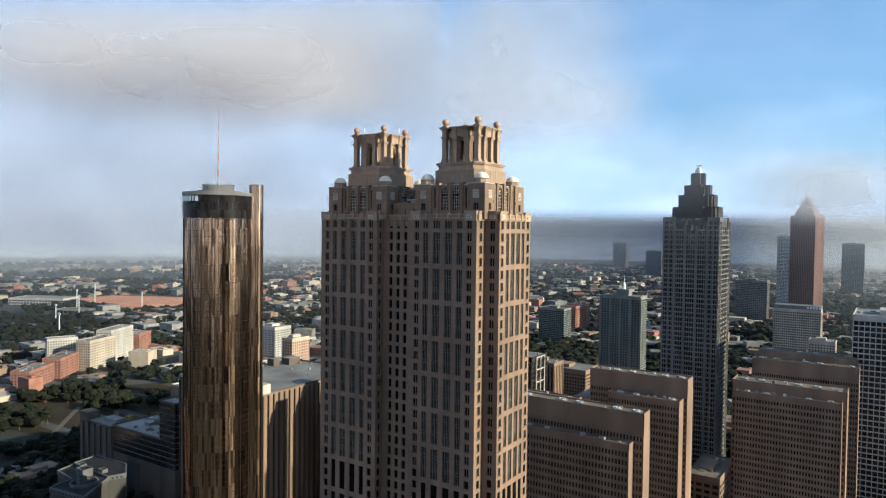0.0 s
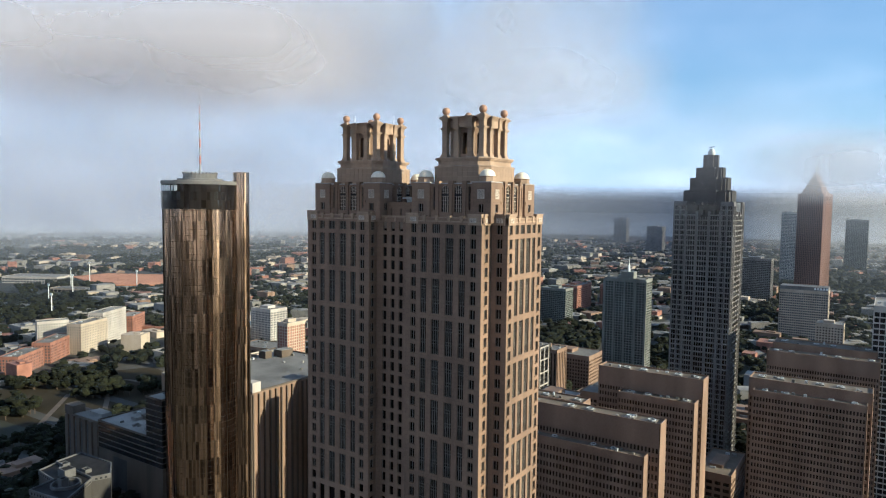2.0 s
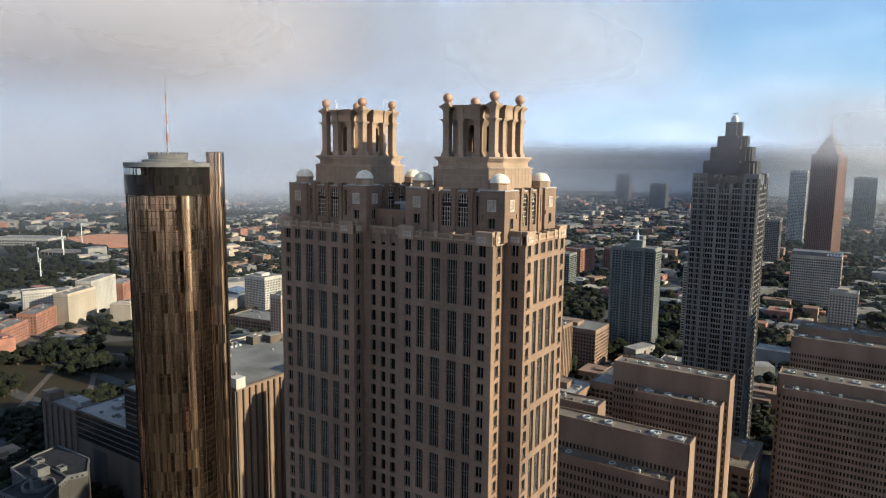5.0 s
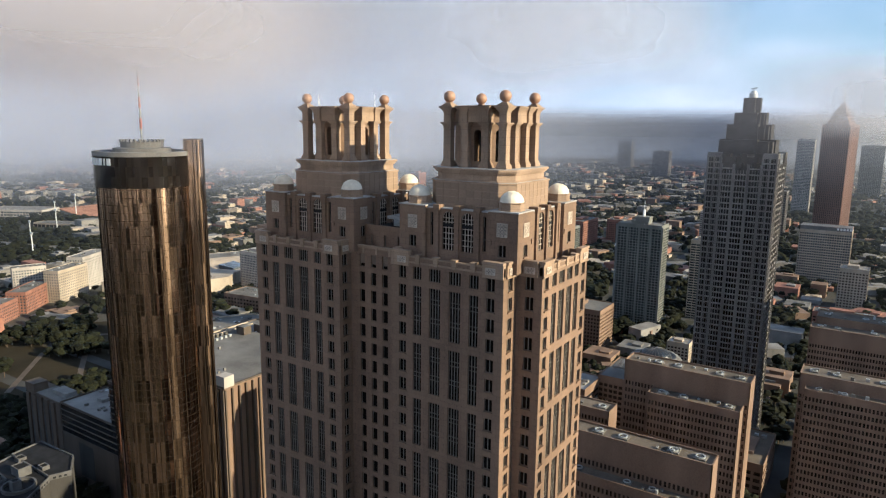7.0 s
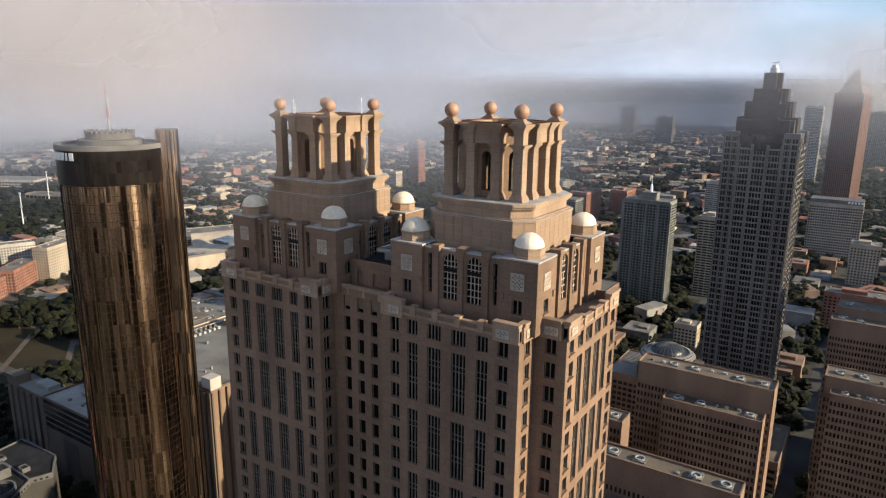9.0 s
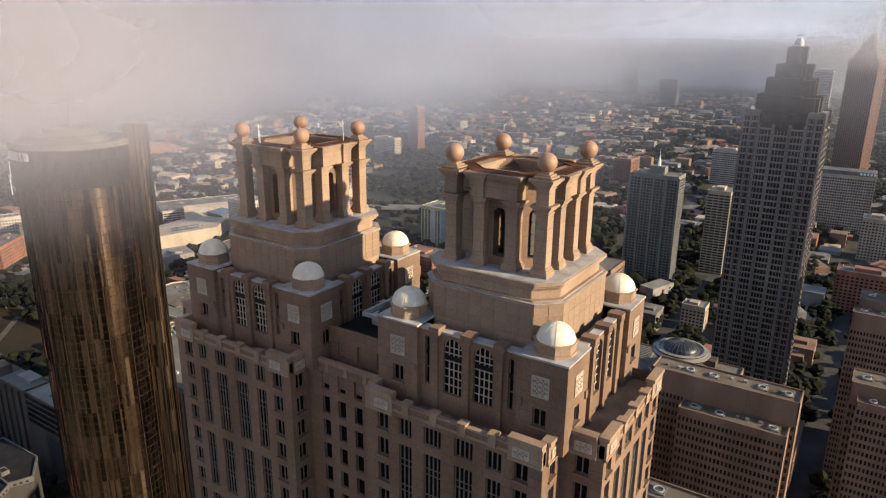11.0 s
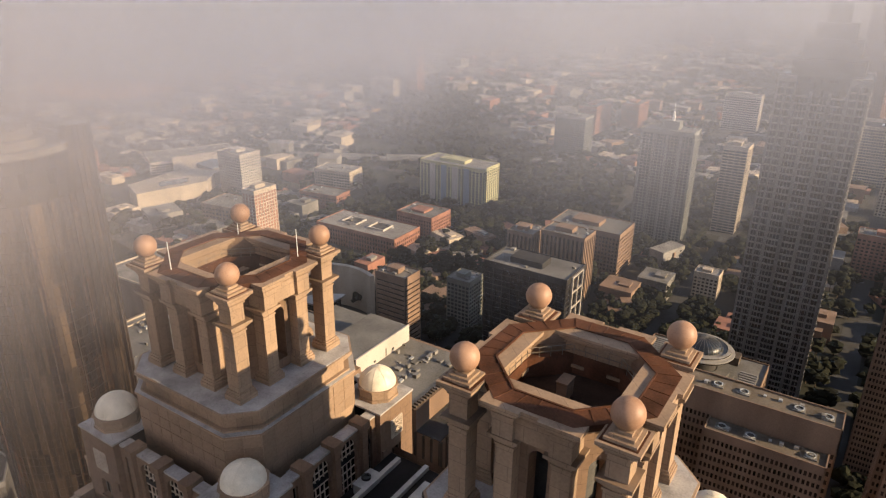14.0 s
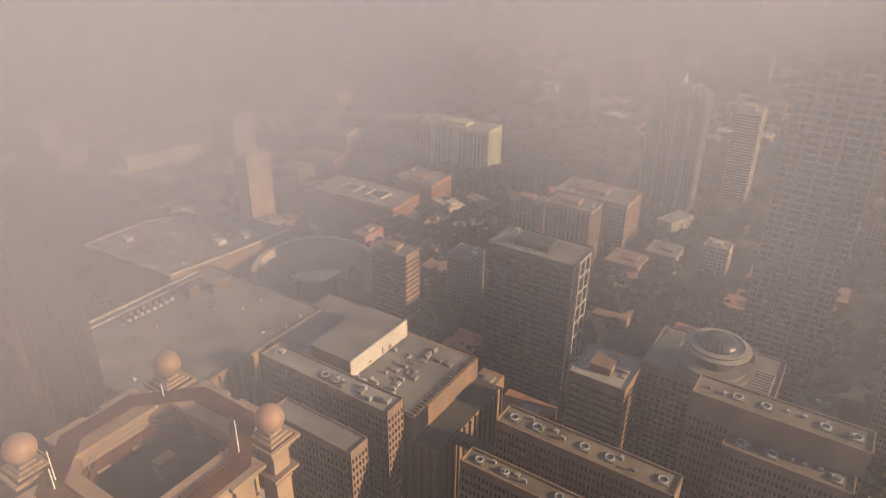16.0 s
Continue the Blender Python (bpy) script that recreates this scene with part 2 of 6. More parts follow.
BLACKROOF = surface("black_membrane_roof", (0.006, 0.006, 0.007), (0.022, 0.022, 0.024), 0.85, 0.2, 4.0, 0.2, spec=0.2)
# white parapet colour darkened to hold the shade the block stands in
SHADED_WHITE = surface("shaded_white_parapet", (0.045, 0.043, 0.043), (0.11, 0.107, 0.107), 0.9, 0.2, 3.0, 0.2)
ROOF_BROWN = surface("brown_gravel_roof", (0.05, 0.04, 0.03), (0.17, 0.135, 0.10), 0.95, 0.08, 1.5, 0.3)
TIER = surface("black_granite_tier", (0.018, 0.017, 0.017), (0.055, 0.052, 0.05), 0.85, 0.1, 2.0, 0.1, spec=0.1)
BARK = surface("tree_bark", (0.05, 0.035, 0.025), (0.13, 0.095, 0.07), 0.95, 1.0, 6.0, 0.4)


# ---- mesh building ----
class Mesh:
    """Collects faces; several materials by slot."""

    def __init__(self):
        self.v, self.f, self.m, self.slot = [], [], [], 0

    def face(self, *pts):
        k = len(self.v)
        self.v.extend(tuple(p) for p in pts)
        self.f.append(tuple(range(k, k + len(pts))))
        self.m.append(self.slot)

    def prism(self, poly, z0, z1, poly1=None, cap=True, foot=False):
        """An upright block on a plan given anticlockwise; poly1: its plan at the top."""
        top = poly1 or poly
        k, n = len(self.v), len(poly)
        self.v.extend((x, y, z0) for x, y in poly)
        self.v.extend((x, y, z1) for x, y in top)
        for i in range(n):
            j = (i + 1) % n
            self.f.append((k + i, k + j, k + n + j, k + n + i))
            self.m.append(self.slot)
        if cap:
            self.f.append(tuple(range(k + n, k + 2 * n)))
            self.m.append(self.slot)
        if foot:
            self.f.append(tuple(range(k + n - 1, k - 1, -1)))
            self.m.append(self.slot)
        return self

    def box(self, x0, x1, y0, y1, z0, z1):
        return self.prism([(x0, y0), (x1, y0), (x1, y1), (x0, y1)], z0, z1, foot=True)

    def bar(self, a, b, w, h=None):
        """A straight bar of square section from a to b."""
        a, b = Vector(a), Vector(b)
        d = (b - a).normalized()
        side = d.cross(Vector((0, 0, 1))) if abs(d.z) < 0.99 else Vector((1, 0, 0))
        side.normalize()
        up = side.cross(d).normalized() * (h or w) / 2
        side = side * w / 2
        k = len(self.v)
        for p in (a, b):
            self.v.extend(tuple(p + s * side + u * up) for s, u in ((-1, -1), (1, -1), (1, 1), (-1, 1)))
        for q in ((0, 1, 5, 4), (1, 2, 6, 5), (2, 3, 7, 6), (3, 0, 4, 7), (3, 2, 1, 0), (4, 5, 6, 7)):
            self.f.append(tuple(k + i for i in q))
            self.m.append(self.slot)
        return self

    def lathe(self, profile, n=24, cx=0.0, cy=0.0, start=0.0):
        """Turned shape from (radius, z) pairs, from the foot up."""
        k = len(self.v)
        for r, z in profile:
            for i in range(n):
                a = start + 2 * math.pi * i / n
                self.v.append((cx + r * math.cos(a), cy + r * math.sin(a), z))
        for j in range(len(profile) - 1):
            for i in range(n):
                i2 = (i + 1) % n
                self.f.append((k + j * n + i, k + j * n + i2, k + (j + 1) * n + i2, k + (j + 1) * n + i))
                self.m.append(self.slot)
        return self

    def data(self, name, mats, smooth=False):
        me = bpy.data.meshes.new(name)
        me.from_pydata(self.v, [], self.f)
        for m in (mats if isinstance(mats, (list, tuple)) else [mats]):
            me.materials.append(m)
        me.polygons.foreach_set("material_index", self.m)
        if smooth:
            me.polygons.foreach_set("use_smooth", [True] * len(me.polygons))
        me.update()
        return me


def thing(name, at, label, category, group="", kind=""):
    ob = new(name)
    ob.empty_display_size = 1.0
    ob.location = at
    return tagged(ob, label, category, group, kind)


def part(name, mesh, mats, parent, label="", kind="", at=None, turn=0.0, smooth=False):
    """One mesh object under a thing or a part, in the parent's own coordinates. mesh: a Mesh, or mesh data to share."""
    ob = new(name, mesh.data(name, mats, smooth) if isinstance(mesh, Mesh) else mesh)
    ob.parent = parent
    if at is not None:
        ob.location = at
    ob.rotation_euler = (0, 0, turn)
    return tagged(ob, label, "", "", kind)


def solid(name, mesh, mats, label, category, kind="", at=(0, 0, 0), smooth=False):
    """A top-level thing made of one mesh."""
    ob = new(name, mesh.data(name, mats, smooth))
    ob.location = at
    return tagged(ob, label, category, "", kind)


def rect(x0, x1, y0, y1):
    return [(x0, y0), (x1, y0), (x1, y1), (x0, y1)]


def chamfered(h, c, k=None):
    """A square of half width h with corners cut by c."""
    k = k or h
    return [(h, -k + c), (h, k - c), (h - c, k), (-h + c, k), (-h, k - c), (-h, -k + c), (-h + c, -k), (h - c, -k)]


def wall(mesh, p, q, z0, z1, holes, deep=0.45):
    """An upright wall face from plan point p to q (outside on the right hand of p to q), with rectangular holes
    (u0, u1, z0, z1) measured along it, each with reveals of the given depth."""
    p, q = Vector(p), Vector(q)
    u = (q - p).normalized()
    w = (q - p).length
    nrm = Vector((u.y, -u.x))
    us = sorted({0.0, w, *(h[0] for h in holes), *(h[1] for h in holes)})

    def at(s, z, d=0.0):
        c = p + u * s - nrm * d
        return (c.x, c.y, z)
    for a, b in zip(us, us[1:]):
        mid = (a + b) / 2
        spans = sorted((h[2], h[3]) for h in holes if h[0] < mid < h[1])
        low = z0
        for c, d in spans:
            if c > low:
                mesh.face(at(a, low), at(b, low), at(b, c), at(a, c))
            low = max(low, d)
        if low < z1:
            mesh.face(at(a, low), at(b, low), at(b, z1), at(a, z1))
    for a, b, c, d in holes:
        mesh.face(at(a, c), at(b, c), at(b, c, deep), at(a, c, deep))
        mesh.face(at(a, d, deep), at(b, d, deep), at(b, d), at(a, d))
        mesh.face(at(a, c), at(a, c, deep), at(a, d, deep), at(a, d))
        mesh.face(at(b, c, deep), at(b, c), at(b, d), at(b, d, deep))


# ---- the twin-topped stone tower ----
TOWER = thing("office_tower", (-140.1, 198.7, 0), "tan granite office tower with twin open cupolas and cream domes", "skyscraper")
TOP, FLOOR = 200.7, 3.93             # height of the uppermost window row, and the storey
WINGS = (-19.5, 19.5)                # middles of the crowns
SHAFTS = (-20.85, 18.9)              # middles of the wings below them
FRONT, NOTCH, RECESS, HALF, SIDE = -16.1, -10.8, -12.2, 12.8, 18.0
ROWS_NEAR, ROWS_ALL = 21, 48
TALL_TOP, TALL_STEP, TALL_H = 198.1, 11.79, 10.1


def window_mesh(name, w, h, lights, bars, sill=True):
    """A window of its own size, foot at its lower left, face in the xz plane: panes, mullions, transoms and a stone sill."""
    m = Mesh()
    m.slot = 0
    m.face((0, 0, 0), (w, 0, 0), (w, 0, h), (0, 0, h))
    m.slot = 1
    for i in range(1, lights):
        x = w * i / lights
        m.box(x - 0.07, x + 0.07, -0.16, -0.002, 0, h)
    m.box(0, 0.08, -0.1, -0.002, 0, h)
    m.box(w - 0.08, w, -0.1, -0.002, 0, h)
    for z in bars:
        m.box(0, w, -0.07, -0.003, z - 0.06, z + 0.06)
    if sill:
        m.slot = 2
        m.box(-0.15, w + 0.15, -0.72, -0.46, -0.26, -0.004)
    return m.data(name, [GLASS, FRAME, STONE])


SMALL_W, SMALL_H = 1.75, 2.55
small_window = window_mesh("window", SMALL_W, SMALL_H, 2, (), True)
plain_window = window_mesh("window", 1.45, 2.75, 1, (), False)
tall3 = window_mesh("tall_window", 2.05, TALL_H, 3, (3.0, 3.9, 6.9, 7.8), False)
tall4 = window_mesh("tall_window", 2.6, TALL_H, 4, (3.0, 3.9, 6.9, 7.8), False)
top3 = window_mesh("window", 2.05, SMALL_H, 3, (), False)
top4 = window_mesh("window", 2.6, SMALL_H, 4, (), False)
lower_glass = Mesh()
shaft = Mesh()


def put_window(p, q, u, z, data, name):
    """Hang a window of the tower on the wall from p to q."""
    p, q = Vector(p), Vector(q)
    d = (q - p).normalized()
    inner = p + d * u - Vector((d.y, -d.x)) * 0.45
    part(name, data, None, TOWER, at=(inner.x, inner.y, z), turn=math.atan2(d.y, d.x))


def facade(p, q, small, tall=(), plain=(), top=204.0):
    """One face of the shaft. small, tall, plain: where along it (from its middle) the windows of each kind stand."""
    w = (Vector(q) - Vector(p)).length
    holes = []
    for kind, spots, width, height in (("s", small, SMALL_W, SMALL_H), ("p", plain, 1.45, 2.75)):
        for c in spots:
            for k in range(ROWS_ALL):
                z = TOP - FLOOR * k - height / 2
                holes.append((w / 2 + c - width / 2, w / 2 + c + width / 2, z, z + height))
                if k < ROWS_NEAR:
                    put_window(p, q, w / 2 + c - width / 2, z, small_window if kind == "s" else plain_window, "window")
    for c in tall:
        width = 2.6 if abs(c) < 4 else 2.05
        a, b = w / 2 + c - width / 2, w / 2 + c + width / 2
        z = TOP - SMALL_H / 2
        holes.append((a, b, z, z + SMALL_H))
        put_window(p, q, a, z, top4 if abs(c) < 4 else top3, "window")
        for g in range(15):
            z = TALL_TOP - TALL_STEP * g - TALL_H
            holes.append((a, b, z, z + TALL_H))
            if g < 7:
                put_window(p, q, a, z, tall4 if abs(c) < 4 else tall3, "tall_window")
    wall(shaft, p, q, 0, top, holes)
    limit = TOP - FLOOR * (ROWS_NEAR - 0.5)
    for a, b, c, d in holes:
        if c < limit:
            pp, dd = Vector(p), (Vector(q) - Vector(p)).normalized()
            nn = Vector((dd.y, -dd.x)) * 0.45
            s, e = pp + dd * a - nn, pp + dd * b - nn
            lower_glass.face((s.x, s.y, c), (e.x, e.y, c), (e.x, e.y, d), (s.x, s.y, d))


for cx in SHAFTS:
    facade((cx - HALF, FRONT), (cx + HALF, FRONT), (-10.1, 10.1), (-6.5, -2.3, 2.3, 6.5))
    out = 1 if cx > 0 else -1
    inner, outer, far = cx - out * HALF, cx + out * HALF, cx + out * SIDE
    if out > 0:
        facade((outer, FRONT), (outer, NOTCH), (0.0,))
        facade((outer, NOTCH), (far, NOTCH), (0.0,))
        facade((far, NOTCH), (far, -NOTCH), (-8.9, 8.9), (-5.4, -1.9, 1.9, 5.4))
        facade((far, -NOTCH), (outer, -NOTCH), ())
        facade((outer, -NOTCH), (outer, -FRONT), ())
        facade((inner, RECESS), (inner, FRONT), (0.0,))
        facade((inner, -FRONT), (inner, -RECESS), ())
    else:
        facade((outer, NOTCH), (outer, FRONT), (0.0,))
        facade((far, NOTCH), (outer, NOTCH), (0.0,))
        facade((far, -NOTCH), (far, NOTCH), ())
        facade((outer, -NOTCH), (far, -NOTCH), ())
        facade((outer, -FRONT), (outer, -NOTCH), ())
        facade((inner, FRONT), (inner, RECESS), (0.0,))
        facade((inner, -RECESS), (inner, -FRONT), ())
    facade((cx + HALF, -FRONT), (cx - HALF, -FRONT), ())
LINK0, LINK = SHAFTS[0] + HALF, SHAFTS[1] - HALF
LINKC = (LINK0 + LINK) / 2
facade((LINK0, RECESS), (LINK, RECESS), (), (), (-4.9 - LINKC, -1.8 - LINKC, 1.3 - LINKC), top=203.4)
facade((LINK, -RECESS), (LINK0, -RECESS), ())
part("shaft_wall", shaft, STONE, TOWER)
part("lower_window", lower_glass, GLASS, TOWER, "dark glass of the lower storeys", kind="stuff")

# terraces behind the parapets
terrace = Mesh()
for cx in SHAFTS:
    terrace.box(cx - SIDE + 0.3, cx + SIDE - 0.3, NOTCH + 0.3, -NOTCH - 0.3, 201.9, 202.5)
    terrace.box(cx - HALF + 0.3, cx + HALF - 0.3, FRONT + 0.3, -FRONT - 0.3, 201.9, 202.504)
part("terrace", terrace, TERRACE, TOWER, "gravelled terrace with brown stains")
part("link_terrace", Mesh().box(LINK0, LINK, RECESS + 0.3, -RECESS - 0.3, 200.0, 202.2), TERRACE, TOWER)


def parapet_run(p, q):
    """Parapet along one face: raised corner blocks with copings, a lower middle run and small capped piers."""
    p, q = Vector(p), Vector(q)
    u = (q - p).normalized()
    w = (q - p).length
    inw = Vector((-u.y, u.x))

    def slab(m, a, b, d0, d1, z0, z1):
        c = [p + u * a + inw * d0, p + u * b + inw * d0, p + u * b + inw * d1, p + u * a + inw * d1]
        m.prism([(k.x, k.y) for k in c], z0, z1, foot=True)
    e = min(4.4, w / 2 - 0.01)
    run = Mesh()
    if w > 10:
        slab(run, e, w - e, 0.02, 0.5, 203.0, 203.75)
        slab(run, e, w - e, -0.12, 0.6, 203.75, 204.0)
        slab(run, e, w - e, -0.1, 0.5, 202.6, 203.0)
    else:
        slab(run, 0.02, w - 0.02, -0.2, 0.6, 202.31, 204.5)
    body = part("parapet", run, STONE_LIGHT, TOWER)
    for a, b in ((0, e), (w - e, w)):
        block, cap, foot = Mesh(), Mesh(), Mesh()
        slab(block, a, b, -0.25, 0.65, 202.3, 204.55)
        slab(cap, a, b, -0.45, 0.8, 204.55, 205.05)
        slab(foot, a, b, -0.33, 0.1, 201.95, 202.3)
        part("corner_block", block, STONE_LIGHT, body)
        part("coping", cap, STONE_LIGHT, body)
        part("string_course", foot, STONE_LIGHT, body)
    if w > 10:
        n = 4 if w > 23 else 3
        for i in range(n):
            c = e + (w - 2 * e) * (i + 0.5) / n
            pier = Mesh()
            slab(pier, c - 0.5, c + 0.5, -0.28, 0.75, 202.6, 204.15)
            slab(pier, c - 0.62, c + 0.62, -0.4, 0.87, 204.15, 204.4)
            part("pier", pier, STONE_LIGHT, body)


for cx in SHAFTS:
    parapet_run((cx - HALF, FRONT), (cx + HALF, FRONT))
    if cx > 0:
        parapet_run((cx + SIDE, NOTCH), (cx + SIDE, -NOTCH))
        parapet_run((cx + HALF, FRONT + 0.9), (cx + HALF, NOTCH - 0.3))
        parapet_run((cx + HALF + 0.3, NOTCH), (cx + SIDE - 0.9, NOTCH))
        parapet_run((cx - HALF, RECESS), (cx - HALF, FRONT + 0.9))
    else:
        parapet_run((cx - SIDE, -NOTCH), (cx - SIDE, NOTCH))
        parapet_run((cx - HALF, NOTCH - 0.3), (cx - HALF, FRONT + 0.9))
        parapet_run((cx - SIDE + 0.9, NOTCH), (cx - HALF - 0.3, NOTCH))
        parapet_run((cx + HALF, FRONT + 0.9), (cx + HALF, RECESS))
# the link's lower parapet with sunk panels
lp = Mesh()
lp.box(LINK0, LINK, RECESS + 0.08, RECESS + 0.5, 202.2, 203.7)
lp.box(LINK0, LINK, RECESS - 0.12, RECESS + 0.65, 203.7, 204.0)
for i in range(5):
    c = LINK0 + (LINK - LINK0) * i / 4
    lp.box(max(LINK0, c - 0.3), min(LINK, c + 0.3), RECESS - 0.07, RECESS + 0.08, 202.2, 203.7)
part("parapet", lp, STONE_LIGHT, TOWER)


def lattice_mesh(w, h):
    """Pierced ornamental panel: frame, diagonals and a cross in each square."""
    m = Mesh()
    for x in (0, w):
        m.bar((x, 0, 0), (x, 0, h), 0.12)
    for z in (0, h):
        m.bar((0, 0, z), (w, 0, z), 0.12)
    n, k = 3, max(1, round(3 * h / w))
    for i in range(n):
        for j in range(k):
            x0, x1, z0, z1 = w * i / n, w * (i + 1) / n, h * j / k, h * (j + 1) / k
            xm, zm = (x0 + x1) / 2, (z0 + z1) / 2
            m.bar((x0, 0, z0), (x1, 0, z1), 0.11)
            m.bar((x0, 0, z1), (x1, 0, z0), 0.11)
            m.bar((xm, -0.01, z0), (xm, -0.01, z1), 0.08)
            m.bar((x0, -0.01, zm), (x1, -0.01, zm), 0.08)
    # dark sheet behind the bars puts the shade of the openings into colour
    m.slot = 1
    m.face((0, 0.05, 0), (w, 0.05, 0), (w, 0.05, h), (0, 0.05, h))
    return m.data("lattice_panel", [LATTICE, DARK_ROOF_SHADE])


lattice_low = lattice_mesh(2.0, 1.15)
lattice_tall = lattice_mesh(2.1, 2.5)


def put_lattice(p, q, c, z, data, w):
    p, q = Vector(p), Vector(q)
    d = (q - p).normalized()
    mid = (q - p).length / 2
    o = p + d * (mid + c - w / 2) + Vector((d.y, -d.x)) * 0.07
    part("lattice_panel", data, None, TOWER, "pale pierced lattice panel", at=(o.x, o.y, z), turn=math.atan2(d.y, d.x))


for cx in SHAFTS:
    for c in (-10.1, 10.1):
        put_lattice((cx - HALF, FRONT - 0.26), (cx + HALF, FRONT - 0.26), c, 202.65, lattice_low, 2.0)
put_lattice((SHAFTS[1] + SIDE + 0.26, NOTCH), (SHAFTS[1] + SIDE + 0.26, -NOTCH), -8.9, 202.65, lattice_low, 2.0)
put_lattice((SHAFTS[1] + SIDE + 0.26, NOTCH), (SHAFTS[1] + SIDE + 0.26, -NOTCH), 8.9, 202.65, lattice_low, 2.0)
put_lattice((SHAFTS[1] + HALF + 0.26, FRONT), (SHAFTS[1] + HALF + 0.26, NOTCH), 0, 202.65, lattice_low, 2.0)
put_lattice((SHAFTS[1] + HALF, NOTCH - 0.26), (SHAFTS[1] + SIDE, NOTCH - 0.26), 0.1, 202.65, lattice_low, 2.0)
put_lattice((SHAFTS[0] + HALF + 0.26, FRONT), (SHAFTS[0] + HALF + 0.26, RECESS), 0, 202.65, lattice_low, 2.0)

# ---- crown blocks ----
CROWN, CROWN_TOP = 13.4, 213.8
ARCH_W, ARCH_Z0, ARCH_Z1 = 2.7, 205.4, 213.0
RISE = ARCH_W / 2


def arch_window():
    """Tall round-headed window with glazing bars."""
    m = Mesh()
    h = ARCH_Z1 - ARCH_Z0
    spring = h - RISE
    pts = [(0, 0), (ARCH_W, 0)] + [(RISE + RISE * math.cos(a), spring + RISE * math.sin(a)) for a in (math.pi * i / 12 for i in range(13))]
    m.face(*((x, 0, z) for x, z in pts))
    m.slot = 1
    for i in (1, 2, 3):
        x = ARCH_W * i / 4
        top = spring + math.sqrt(max(0, RISE ** 2 - (x - RISE) ** 2))
        m.bar((x, -0.05, 0), (x, -0.05, top), 0.13)
    for z in (1.1, 2.2, 3.3, 4.4, 5.5, 6.3):
        w = ARCH_W / 2 if z <= spring else math.sqrt(RISE ** 2 - (z - spring) ** 2)
        m.bar((RISE - w, -0.05, z), (RISE + w, -0.05, z), 0.11)
    for i in range(12):
        a, b = math.pi * i / 12, math.pi * (i + 1) / 12
        m.bar((RISE + RISE * math.cos(a), -0.05, spring + RISE * math.sin(a)), (RISE + RISE * math.cos(b), -0.05, spring + RISE * math.sin(b)), 0.14)
    return m.data("arched_window", [GLASS, LATTICE])


arched = arch_window()
slit = window_mesh("slit_window", 0.7, 6.6, 1, (2.2, 4.4), False)
crown_small = window_mesh("window", 1.7, 2.2, 2, (), True)


def arch_head(m, p, q, u0, z1, deep, rise=RISE):
    """Masonry in the two upper corners of an arched hole."""
    p, q = Vector(p), Vector(q)
    u = (q - p).normalized()
    nn = Vector((u.y, -u.x))

    def at(s, z, d=0.0):
        c = p + u * (u0 + s) - nn * d
        return (c.x, c.y, z)
    zc = z1 - rise
    n = 8
    for side in (0, 1):
        for i in range(n):
            a, b = math.pi / 2 * i / n, math.pi / 2 * (i + 1) / n
            s = (lambda t: rise + rise * math.cos(t)) if side else (lambda t: rise - rise * math.cos(t))
            sa, sb = s(a), s(b)
            za, zb = zc + rise * math.sin(a), zc + rise * math.sin(b)
            quad = [at(sa, za), at(sa, z1), at(sb, z1), at(sb, zb)]
            m.face(*(quad if not side else quad[::-1]))
            under = [at(sa, za), at(sb, zb), at(sb, zb, deep), at(sa, za, deep)]
            m.face(*(under if not side else under[::-1]))


